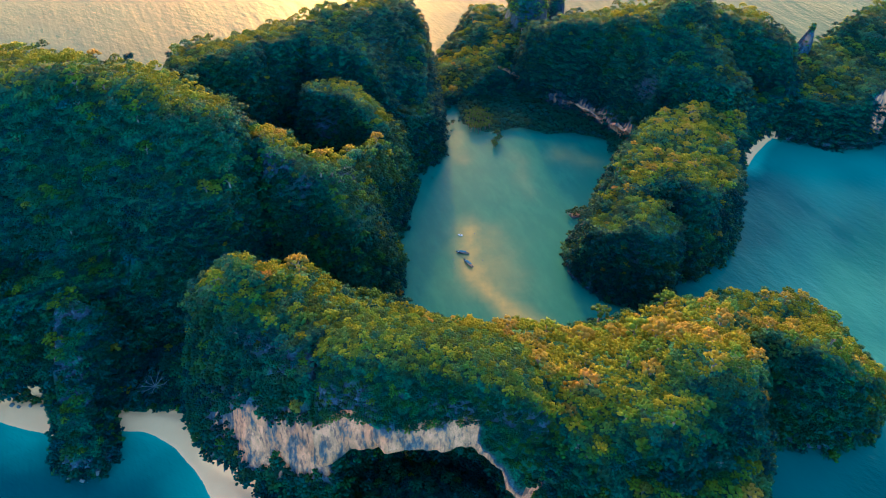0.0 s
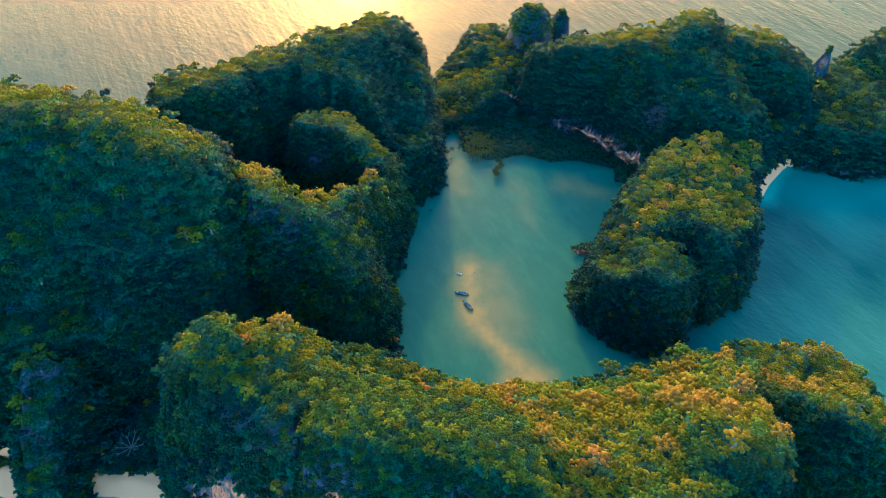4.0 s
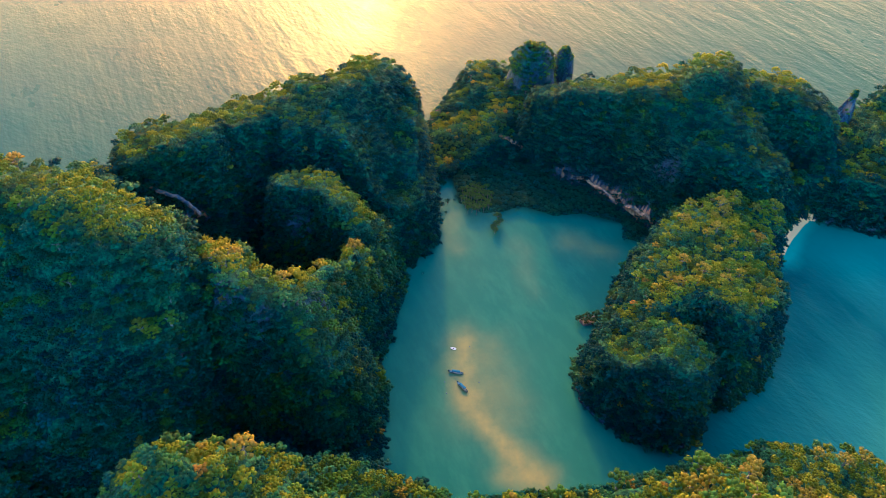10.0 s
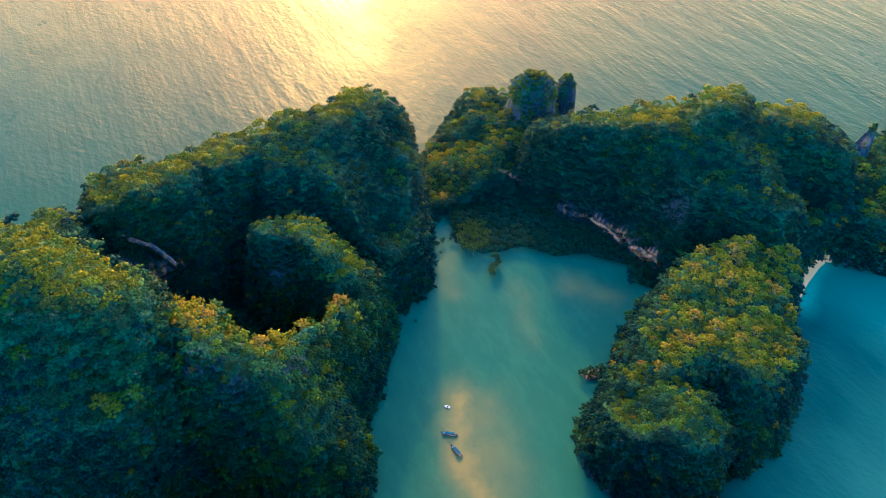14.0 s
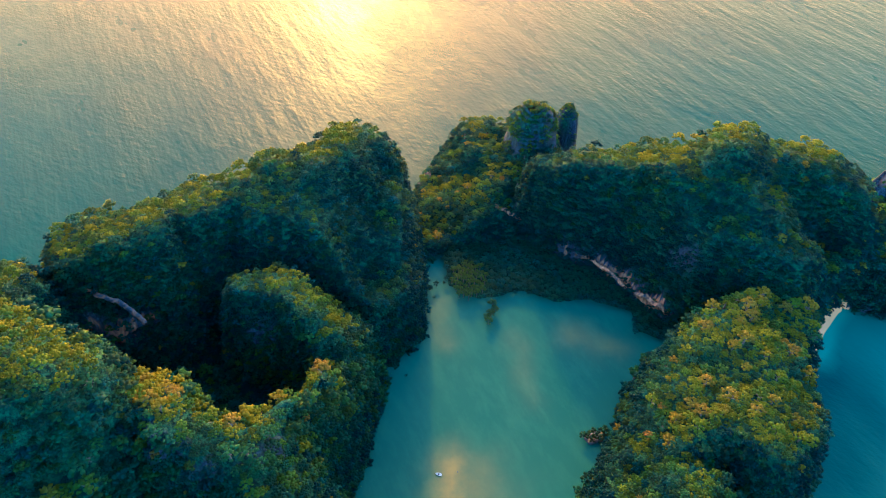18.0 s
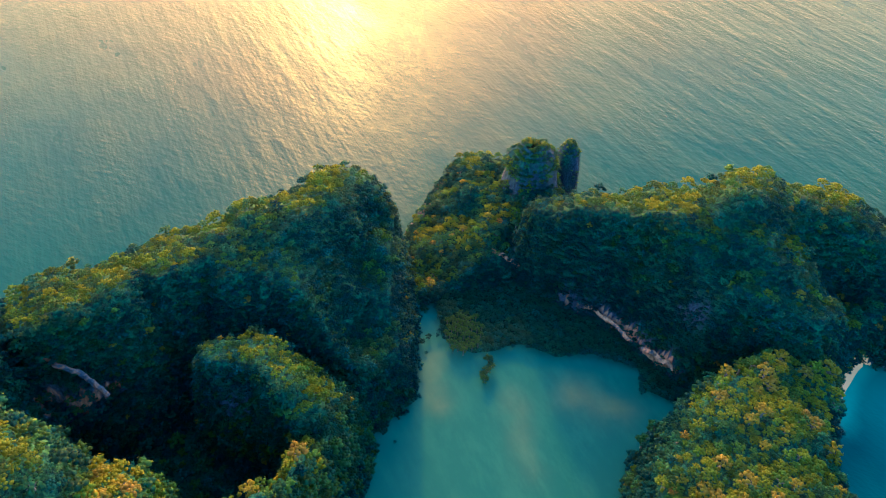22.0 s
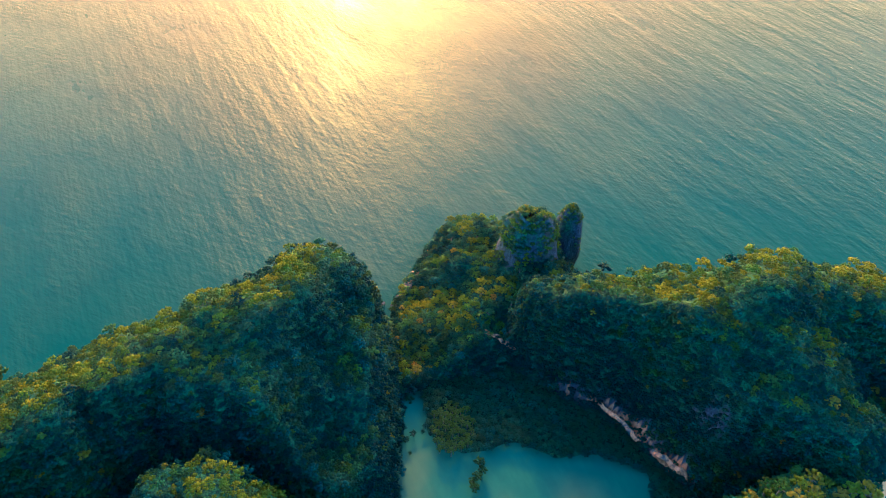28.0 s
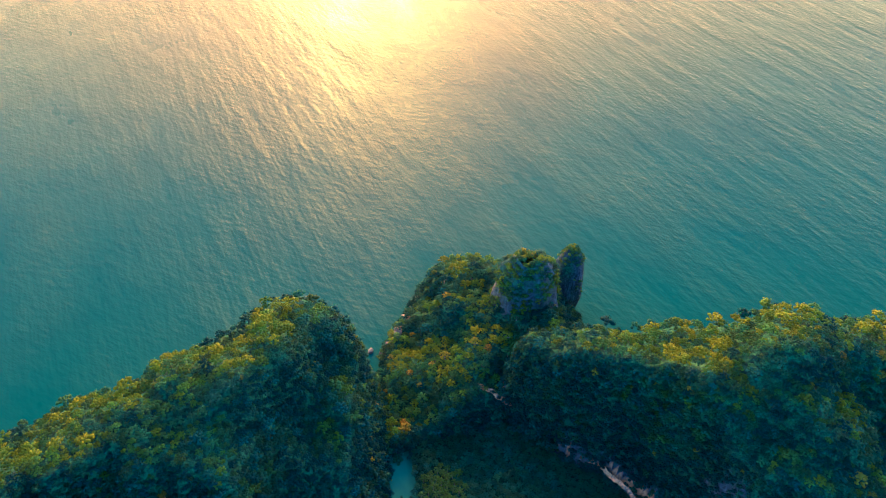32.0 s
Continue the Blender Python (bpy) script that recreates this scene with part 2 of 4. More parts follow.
# name: outline at the foot, summits, steepness, rounding of the shoulder, label
HILLS = {
    "front_hill": (
        [(-131, 209), (-116, 182), (-88, 163), (-42, 152), (-36, 176), (-10, 182), (26, 178), (36, 146), (62, 128), (95, 112), (136, 114), (152, 138), (157, 172), (156, 195), (158, 225), (158, 270),
         (120, 268), (85, 257), (50, 256), (10, 251), (-20, 258), (-45, 255), (-70, 252), (-108, 248), (-129, 230)],
        [(-86, 224, 107), (-104, 210, 96), (-100, 198, 90), (-92, 182, 76), (-74, 174, 76), (-60, 171, 80), (-48, 172, 86), (-76, 203, 95), (-58, 194, 94), (-44, 204, 93), (-27, 180, 100), (2, 178, 99), (22, 168, 97), (-22, 197, 93), (8, 194, 89), (30, 190, 87), (-44, 199, 97), (-5, 230, 44), (20, 236, 32), (56, 243, 29), (30, 176, 92), (93, 162, 92), (62, 147, 76), (85, 138, 68), (110, 136, 66), (132, 144, 70),
         (113, 186, 97), (108, 247, 42), (134, 182, 92), (140, 254, 48), (40, 205, 74), (134, 215, 82), (-30, 235, 56)], 4.2, 11,
        "broad limestone hill with forested top and pale cliff over the beach"),
    "headland": (
        [(182, 203), (205, 199), (226, 206), (240, 218), (243, 240), (228, 262), (200, 279), (150, 278), (148, 240), (164, 211)],
        [(190, 221, 64), (171, 230, 62), (166, 222, 62), (178, 250, 44), (158, 246, 44), (142, 258, 34), (210, 228, 46), (232, 238, 24)], 5.0, 9, "rounded wooded limestone headland above the sea"),
    "west_hill": (
        [(-340, 186), (-235, 205), (-205, 214), (-160, 240), (-125, 252), (-102, 274), (-88, 300), (-84, 332), (-108, 358), (-150, 383), (-200, 392), (-340, 392)],
        [(-166, 329, 136), (-132, 322, 131), (-148, 313, 130), (-150, 288, 92), (-106, 324, 112), (-112, 300, 92), (-122, 290, 80), (-205, 285, 88), (-255, 285, 88), (-175, 258, 52), (-225, 252, 52), (-300, 270, 80), (-205, 335, 136), (-232, 328, 134), (-260, 326, 130), (-290, 326, 125), (-340, 322, 118),
         (-150, 352, 121), (-125, 344, 113), (-178, 352, 127), (-150, 368, 100), (-120, 356, 94), (-210, 360, 124)], 4.0, 11, "high steep limestone hill covered with dark forest"),
    "west_spur": (
        [(-206, 230), (-190, 190), (-184, 173), (-174, 167), (-165, 171), (-161, 178), (-168, 205), (-160, 240), (-190, 255)],
        [(-190, 225, 66), (-185, 214, 46), (-178, 190, 26), (-172, 175, 12)], 4.5, 6, "narrow rocky limestone spur running into the sea"),
    "ring_ridge": (
        [(-120, 296), (-104, 286), (-74, 288), (-45, 274), (-24, 290), (-24, 318), (-33, 333), (-25, 356), (-20, 388), (-21, 415), (-40, 410), (-48, 385), (-60, 360),
         (-76, 347), (-96, 364), (-116, 368), (-128, 350)],
        [(-73, 325, 92), (-94, 326, 97), (-58, 328, 88), (-56, 306, 74), (-102, 312, 100), (-60, 338, 80), (-50, 363, 73), (-36, 303, 44), (-34, 385, 52), (-108, 328, 106), (-105, 353, 80), (-44, 322, 64)], 4.0, 9,
        "curved wooded ridge walling in a sunken hollow"),
    "west_link": (
        [(-225, 352), (-165, 356), (-152, 384), (-160, 402), (-185, 428), (-215, 422), (-240, 385)],
        [(-190, 386, 92), (-176, 402, 94), (-205, 368, 100), (-215, 396, 80), (-165, 375, 80)], 4.0, 10, "wooded ridge between two limestone hills"),
    "hollow_knoll": (
        [(-108, 402), (-100, 428), (-70, 438), (-42, 430), (-22, 418), (-24, 386), (-46, 372), (-66, 382), (-94, 386)],
        [(-86, 407, 84), (-70, 405, 83), (-56, 396, 79), (-42, 388, 66), (-36, 408, 54)], 5.2, 9, "rounded wooded knoll beside a sunken hollow"),
    "north_west_hill": (
        [(-200, 395), (-178, 386), (-150, 386), (-124, 396), (-110, 416), (-112, 455), (-140, 470), (-170, 462), (-198, 430)],
        [(-152, 402, 102), (-170, 408, 94), (-128, 412, 92), (-140, 428, 99), (-122, 446, 97), (-150, 448, 90)], 5.0, 8, "wooded limestone hill with an overhanging pale cliff"),
    "north_hill": (
        [(-185, 418), (-170, 468), (-138, 490), (-108, 522), (-70, 560), (-40, 563), (-20, 556), (-8, 535), (-3, 505), (-5, 472), (-2, 440), (-22, 416), (-50, 424), (-88, 424), (-120, 414)],
        [(-103, 466, 99), (-122, 450, 96), (-112, 440, 97), (-70, 444, 88), (-150, 445, 84), (-90, 484, 98), (-68, 492, 97), (-110, 490, 76), (-80, 515, 78), (-56, 508, 95), (-52, 538, 87), (-40, 536, 82), (-22, 520, 56), (-25, 450, 40), (-28, 487, 52)], 3.8, 11,
        "steep limestone hill covered with dark forest above a lagoon"),
    "gap_hill": (
        [(-5, 508), (-12, 545), (-14, 580), (-4, 604), (8, 638), (30, 648), (62, 642), (98, 620), (107, 590), (108, 545), (88, 522), (60, 530), (20, 518)],
        [(66, 594, 50), (27, 616, 36), (28, 594, 36), (45, 562, 30), (53, 548, 18), (3, 524, 9), (18, 570, 18), (42, 605, 32), (88, 585, 44), (98, 556, 56), (0, 580, 10), (10, 605, 14)], 1.9, 7,
        "lower wooded hill beside a gap to the open sea"),
    "east_hill": (
        [(52, 536), (92, 510), (108, 503), (124, 486), (136, 468), (152, 456), (188, 442), (212, 440), (229, 452), (244, 470), (262, 481), (285, 489), (292, 540), (286, 566),
         (250, 572), (200, 572), (150, 562), (110, 558), (54, 560)],
        [(130, 505, 89), (112, 524, 77), (178, 521, 99), (188, 536, 97), (150, 542, 82), (216, 545, 82), (240, 539, 74), (200, 500, 74), (209, 460, 64), (262, 532, 62), (236, 492, 28), (250, 505, 28), (228, 508, 46), (184, 496, 84), (95, 532, 74), (72, 544, 60), (160, 480, 70)], 4.0, 11,
        "long limestone hill covered with dark forest above mangroves"),
    "far_hill": (
        [(262, 482), (300, 472), (325, 470), (350, 479), (364, 493), (470, 500), (470, 640), (390, 625), (340, 600), (285, 575)],
        [(293, 548, 40), (330, 535, 44), (358, 586, 66), (390, 560, 72), (430, 570, 70), (300, 500, 34), (338, 500, 48)], 3.0, 9, "distant wooded limestone hill along the shore"),
    "lagoon_island": (
        [(88, 350), (98, 336), (118, 330), (138, 333), (150, 320), (163, 319), (182, 334), (199, 360), (211, 396), (222, 430), (218, 448), (180, 454), (142, 434), (118, 412), (103, 380)],
        [(171, 425, 58), (129, 376, 62), (107, 386, 46), (128, 346, 62), (152, 350, 67), (177, 353, 59), (194, 378, 50), (160, 395, 62), (195, 420, 46), (102, 352, 46)], 4.6, 11,
        "steep wooded limestone island between lagoon and sea"),
}
# knobs that are part of a hill: outline at the foot, summits, steepness, rounding
KNOBS = {"lagoon_island": ([(85, 342), (84, 322), (94, 307), (113, 295), (130, 293), (146, 304), (151, 320), (142, 336), (118, 350), (94, 354)],
                           [(119, 310, 58), (131, 303, 54), (101, 324, 45), (120, 330, 58), (96, 338, 38)], 6.5, 12)}
# low ground: outline, height, slope of its edge
FLATS = {
    "mangrove_bank": ([(12, 513), (12, 486), (31, 478), (50, 482), (64, 483), (82, 474), (101, 478), (125, 470), (127, 454), (152, 447), (175, 458), (140, 480), (105, 512), (60, 540), (14, 528)], 0.7, 0.3),
    "ravine": ([(-176, 206), (-130, 204), (-60, 240), (-22, 262), (-22, 296), (-60, 290), (-110, 290), (-165, 255)], 9.0, 0.5),
    "hollow_floor": ([(-170, 372), (-120, 350), (-75, 342), (-45, 360), (-30, 410), (-60, 440), (-130, 440), (-180, 420)], 12.0, 1.0),
    "cliff_foot": ([(-88, 166), (-40, 158), (-34, 182), (28, 182), (60, 150), (88, 142), (92, 118), (74, 97), (38, 86), (4, 81), (-32, 85), (-58, 98), (-72, 122), (-82, 146)], 12.0, 0.6),
    "beach": ([(-340, 222), (-235, 218), (-170, 216), (-126, 212), (-100, 185), (-78, 166), (-70, 100), (-84, 100), (-94, 140), (-106, 161), (-119, 176), (-132, 188), (-152, 197),
               (-169, 197), (-192, 190), (-210, 194), (-227, 198), (-340, 170)], 2.2, 0.16),
    "east_beach": ([(227, 446), (233, 443), (238, 452), (246, 462), (264, 480), (250, 484), (228, 470), (216, 456)], 1.6, 0.25),
}
STEP = 2.0
gx, gy = np.meshgrid(np.arange(-340, 470.1, STEP), np.arange(60, 660.1, STEP))
bend_x, bend_y = fractal(gx, gy, 34, 5) * 9, fractal(gx, gy, 34, 11) * 9
rough_top = fractal(gx, gy, 42, 21) * 9 + fractal(gx, gy, 11, 31, 2) * 4
ground_z, owner = np.full(gx.shape, -6.0), np.full(gx.shape, -1)
PIECES = list(FLATS) + list(HILLS)
for k, name in enumerate(PIECES):
    if name in FLATS:
        outline, top, slope = FLATS[name]
        sway = 1.0 if name == "mangrove_bank" else 0.35
        d = inside_distance(gx + bend_x * sway, gy + bend_y * sway, outline)
        z = np.minimum(d * slope + 0.05, top * (1 + 0.3 * fractal(gx, gy, 25, 3)))
    else:
        small = name == "west_spur"
        z = d = np.full(gx.shape, -6.0)
        for outline, tops, slope, soft in [HILLS[name][:4]] + ([KNOBS[name]] if name in KNOBS else []):
            inner = inside_distance(gx + bend_x * (0.25 if small else 0.55), gy + bend_y * (0.25 if small else 0.55), outline)
            soft *= 0.7 if name in ("front_hill", "headland", "lagoon_island") else 0.5
            top = summit(gx, gy, tops, 220.0 if name in ("west_hill", "ring_ridge") else 30.0) - (2.5 if small else 5.0) + rough_top * (0.3 if small else 0.7)
            wall = slope * inner * (1 + 0.5 * fractal(gx, gy, 24, 41)) + 1.0
            h = np.clip(0.5 + 0.5 * (wall - top) / soft, 0, 1)
            z = np.maximum(z, np.where(inner > -3.0, wall + (top - wall) * h - soft * h * (1 - h), -6.0))
            d = np.maximum(d, inner)
    z = np.where(d > -3.0, z, -6.0)
    owner = np.where((z > ground_z) & (z > -3), k, owner)
    ground_z = np.maximum(ground_z, z)
slope_x, slope_y = np.gradient(ground_z, STEP)[1], np.gradient(ground_z, STEP)[0]
steep = np.hypot(slope_x, slope_y)

# bare rock: x, y, height, reach across, reach in height
CLIFFS = [(-76, 163, 41, 32, 20), (-56, 158, 50, 22, 16), (36, 150, 45, 12, 30), (-112, 290, 62, 4, 9), (-184, 212, 46, 7, 9)]
FAR_CLIFFS = [(53, 544, 13, 8, 6), (72, 530, 6, 6, 5), (95, 510, 9, 12, 6), (108, 502, 9, 10, 6), (124, 485, 8, 9, 7), (138, 466, 10, 9, 8), (345, 484, 30, 12, 22), (-150, 396, 50, 9, 6), (-138, 401, 52, 7, 6),
              (-164, 394, 54, 9, 6), (89, 515, 8, 7, 6), (98, 508, 8, 7, 6), (115, 496, 8, 8, 6), (130, 476, 9, 8, 7), (146, 461, 8, 8, 6)]
bare_map = np.zeros(gx.shape)
for bx, by, bz, rx, rz in CLIFFS + FAR_CLIFFS:
    q = ((gx - bx) / rx) ** 2 + ((gy - by) / (rx * 0.9)) ** 2 + ((ground_z - bz) / rz) ** 2
    bare_map = np.maximum(bare_map, np.clip(2.2 - 1.5 * q + 2.0 * fractal(gx, gy + ground_z, 9, 51), 0, 0.88 if by > 380 else 1))
bare_map *= np.clip((steep - 1.2) * 1.5, 0, 1)
# grey weathered rock between bushes
WEATHERED = [(-160, 391, 38, 13, 9), (-98, 172, 40, 18, 24), (-80, 397, 55, 9, 9), (-96, 314, 84, 11, 9), (-78, 314, 78, 12, 9), (-60, 316, 74, 11, 9), (-74, 193, 84, 8, 9), (-60, 186, 80, 9, 10), (-48, 182, 78, 9, 10), (-172, 172, 5, 9, 6), (-182, 206, 40, 9, 12), (-178, 192, 28, 8, 10), (-196, 222, 58, 9, 12), (-180, 232, 64, 8, 12),
             (-60, 545, 60, 12, 9), (150, 470, 48, 12, 9), (118, 300, 40, 9, 8)]
for bx, by, bz, rx, rz in WEATHERED:
    q = ((gx - bx) / rx) ** 2 + ((gy - by) / rx) ** 2 + ((ground_z - bz) / rz) ** 2
    bare_map = np.maximum(bare_map, np.clip(1.5 - 1.2 * q + 2.4 * fractal(gx, gy + ground_z, 6, 53), 0, 0.62) * np.clip((steep - 0.5) * 2, 0, 1))
bare_map = np.maximum(bare_map, np.clip(1.9 - ground_z * 0.55 + 1.5 * fractal(gx, gy, 6, 55), 0, 0.6) * np.clip((steep - 1.2) * 1.5, 0, 1) * (ground_z > -1) * (owner >= len(FLATS)))


def grid_mesh(name, xs, ys, zs, keep, attributes):
    """A mesh of the kept cells of a grid, with float values on its points."""
    rows, cols = xs.shape
    cell = np.argwhere(keep)
    a = cell[:, 0] * cols + cell[:, 1]
    quads = np.stack([a, a + 1, a + cols + 1, a + cols], 1)
    used, index = np.unique(quads, return_inverse=True)
    me = bpy.data.meshes.new(name)
    co = np.stack([xs.ravel(), ys.ravel(), zs.ravel()], 1)[used]
    fill(me, co, index.reshape(-1, 4))
    for key, values in attributes.items():
        me.attributes.new(key, "FLOAT", "POINT").data.foreach_set("value", values.ravel()[used].astype(np.float32))
    return me


def fill(me, co, faces, smooth=True):
    count, size = faces.shape
    me.vertices.add(len(co))
    me.vertices.foreach_set("co", np.asarray(co, np.float32).ravel())
    me.loops.add(count * size)
    me.loops.foreach_set("vertex_index", faces.astype(np.int32).ravel())
    me.polygons.add(count)
    me.polygons.foreach_set("loop_start", np.arange(0, count * size, size, dtype=np.int32))
    me.polygons.foreach_set("use_smooth", np.full(count, smooth))
    me.update(calc_edges=True)
    return me


cell_z = np.maximum.reduce([ground_z[:-1, :-1], ground_z[1:, :-1], ground_z[:-1, 1:], ground_z[1:, 1:]])
cell_owner = owner[:-1, :-1]
for other in (owner[1:, :-1], owner[:-1, 1:], owner[1:, 1:]):
    cell_owner = np.where(cell_owner < 0, other, cell_owner)
FLAT_LABEL = {"mangrove_bank": "muddy bank under dark mangroves", "ravine": "shaded forest floor of a ravine", "hollow_floor": "shaded forest floor of a sunken hollow",
              "cliff_foot": "forest floor at the foot of a cliff", "beach": "pale curved sand beach", "east_beach": "narrow pale sand spit"}


def rock_patches(mask):
    """Numbers the patches of touching cells of bare rock, from 1; small ones stay 0."""
    out, todo, count = np.zeros(mask.shape, int), {tuple(c) for c in np.argwhere(mask)}, 0
    while todo:
        heap = [todo.pop()]
        patch = list(heap)
        while heap:
            a, b = heap.pop()
            for c in ((a + 1, b), (a - 1, b), (a, b + 1), (a, b - 1)):
                if c in todo:
                    todo.remove(c)
                    heap.append(c)
                    patch.append(c)
        if len(patch) >= 8:
            count += 1
            out[tuple(np.array(patch).T)] = count
    return out


jag_x, jag_y = fractal(gx, gy + ground_z * 0.7, 7, 61, 2) * 2.2, fractal(gx + ground_z * 0.7, gy, 7, 67, 2) * 2.2
on_wall = np.clip(steep - 0.8, 0, 1)
for k, name in enumerate(PIECES):
    keep = (cell_owner == k) & (cell_z > -1.0)
    if not keep.any():
        continue
    xs, ys = gx + jag_x * on_wall, gy + jag_y * on_wall
    patches = rock_patches(keep & (bare_map[:-1, :-1] > 0.45))
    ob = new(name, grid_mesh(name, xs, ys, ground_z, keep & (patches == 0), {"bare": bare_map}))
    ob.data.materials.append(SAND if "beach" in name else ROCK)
    label = FLAT_LABEL.get(name) or HILLS[name][4]
    tagged(ob, label, "beach" if "beach" in name else "ground" if name in FLATS else "hill", kind="structure" if name in FLATS else "")
    for i in range(1, patches.max() + 1):
        face = new("cliff_face", grid_mesh("cliff_face", xs, ys, ground_z, patches == i, {"bare": bare_map}))
        face.data.materials.append(ROCK)
        face.parent = ob
        tagged(face, "bare pale limestone streaked with grey")

# ---- pale undercut cliff bands ----
def cliff_band(hill, points, half, seed, bare=1.0):
    """A strip of bare rock along (x, y, z), leaning out over its foot, ragged along both edges."""
    line = np.array(points, float)
    along = np.concatenate([[0], np.cumsum(np.hypot(*np.diff(line[:, :2], axis=0).T))])
    cols, rows = int(along[-1] / 0.9) + 2, 8
    u = np.linspace(0, along[-1], cols)
    p = np.stack([np.interp(u, along, line[:, i]) for i in range(3)], 1)
    side = np.gradient(p[:, :2], axis=0)
    side = np.stack([side[:, 1], -side[:, 0]], 1) / np.hypot(*side.T)[:, None]
    co = []
    for k in range(cols):
        taper = min(1.0, 0.25 + 3.0 * min(k, cols - 1 - k) / cols)
        up, low = (half * taper * (1 + 0.7 * noise.noise((u[k] * 0.16 + q, seed, 0)) + 0.4 * noise.noise((u[k] * 0.5 + q, seed, 3))) for q in (0, 40))
        for j in range(rows):
            f = j / (rows - 1)
            out = 1.4 + 2.2 * f * f - (3.0 if j == rows - 1 else 0) + 1.1 * noise.noise((u[k] * 0.45, f * 1.3, seed))
            co.append((p[k, 0] + side[k, 0] * out, p[k, 1] + side[k, 1] * out, p[k, 2] - low + (up + low) * f))
    quads = [(k * rows + j, (k + 1) * rows + j, (k + 1) * rows + j + 1, k * rows + j + 1) for k in range(cols - 1) for j in range(rows - 1)]
    me = bpy.data.meshes.new("cliff_face")
    fill(me, np.array(co), np.array(quads))
    me.attributes.new("bare", "FLOAT", "POINT").data.foreach_set("value", np.full(len(co), bare, np.float32))
    me.materials.append(ROCK)
    ob = new("cliff_face", me)
    ob.parent = bpy.data.objects[hill]
    tagged(ob, "thin pale band of undercut limestone")


cliff_band("east_hill", [(86, 517, 9.5), (95, 511.5, 10), (104, 506, 10), (112, 498, 10.5), (118, 491, 11), (124, 481, 11)], 1.8, 1.5)
cliff_band("east_hill", [(129, 475, 11), (134, 470.5, 12), (140, 465, 12), (147, 460, 11)], 3.2, 7.5)
cliff_band("gap_hill", [(37, 546.5, 16), (43, 544.5, 17), (48, 543, 17), (54, 539.5, 16), (61, 534.5, 14.5)], 3.0, 4.5)
cliff_band("north_west_hill", [(-172, 409, 74), (-164, 404, 74), (-155, 400, 72), (-146, 398, 71), (-137, 394, 68), (-131, 390, 65)], 1.3, 9.5, 0.78)
cliff_band("lagoon_island", [(84, 330, 1.4), (86, 320, 1.5), (95, 308, 1.6), (113, 296, 1.6), (130, 294, 1.5), (144, 304, 1.3)], 0.6, 12.5, 0.6)

# ---- the water ----
axis_x = np.concatenate([np.linspace(-4500, -420, 24)[:-1], np.arange(-420, 480, 4.0), np.linspace(480, 4500, 24)])
axis_y = np.concatenate([np.linspace(-4500, 40, 24)[:-1], np.arange(40, 700, 4.0), np.linspace(700, 4500, 24)])
wx, wy = np.meshgrid(axis_x, axis_y)
LAGOON = [(-24, 290), (10, 250), (60, 255), (120, 268), (112, 290), (85, 320), (95, 375), (115, 415), (150, 440), (150, 455), (120, 480), (60, 490), (12, 520), (-8, 505), (-4, 440), (-22, 415), (-28, 350)]
calm = np.clip(inside_distance(wx, wy, LAGOON) / 14 + 0.9, 0, 1)
near_sand = np.maximum(inside_distance(wx, wy, FLATS["beach"][0]) + fractal(wx, wy, 30, 71) * 14, inside_distance(wx, wy, FLATS["east_beach"][0]) * 1.6 + 4 + fractal(wx, wy, 30, 71) * 10)


def band(x, y, points, width):
    """1 along a line of points, falling to 0 at its width."""
    out = np.zeros(x.shape)
    for (x0, y0), (x1, y1) in zip(points, points[1:]):
        dx, dy = x1 - x0, y1 - y0
        t = np.clip(((x - x0) * dx + (y - y0) * dy) / (dx * dx + dy * dy), 0, 1)
        out = np.maximum(out, np.exp(-(((x - x0 - t * dx) ** 2 + (y - y0 - t * dy) ** 2) / width ** 2)))
    return out


east_bay = band(wx, wy, [(215, 250), (255, 430), (330, 440)], 75) * (0.75 + fractal(wx, wy, 60, 73))
shoal = np.maximum(np.clip(1.0 + near_sand / 30, 0, 1) ** 1.6 * 0.9, np.clip(east_bay * 0.40, 0, 1))
wob_x, wob_y = wx + fractal(wx, wy, 18, 81) * 10, wy + fractal(wx, wy, 18, 87) * 10
silt = np.maximum.reduce([band(wob_x, wob_y, [(16, 358), (22, 322), (38, 292), (60, 270)], 10), 0.45 * band(wob_x, wob_y, [(30, 345), (34, 310)], 20),
                          0.5 * band(wob_x, wob_y, [(92, 448), (108, 440)], 11), 0.25 * band(wob_x, wob_y, [(8, 466), (12, 435)], 7), 0.15 * band(wob_x, wob_y, [(55, 440), (62, 400)], 9)])
water = new("water", grid_mesh("water", wx, wy, np.zeros(wx.shape), np.ones((wx.shape[0] - 1, wx.shape[1] - 1), bool), {"calm": calm, "shoal": shoal, "silt": silt}))
water.data.materials.append(WATER)
tagged(water, "green-blue sea, milky and calm in the lagoon", "water", kind="structure")
bed = new("seabed", grid_mesh("seabed", wx, wy, np.full(wx.shape, -8.0), np.ones((wx.shape[0] - 1, wx.shape[1] - 1), bool), {}))
bed.data.materials.append(SAND)
tagged(bed, "sand bed under the sea", "seabed", kind="structure")


# ---- forest ----
rng = np.random.default_rng(7)


def dome(size):
    """A lumpy dome of foliage: a top and a skirt of six points."""
    turn = np.arange(6) * 1.0472 + rng.uniform(0, 1.0)
    skirt = np.stack([np.cos(turn), np.sin(turn), np.full(6, -0.25)], 1) * rng.uniform(0.8, 1.25, (6, 1))
    return np.concatenate([[(rng.uniform(-0.2, 0.2), rng.uniform(-0.2, 0.2), 0.85)], skirt]) * size


DOME_FACES = np.array([(0, 1 + i, 1 + (i + 1) % 6) for i in range(6)])


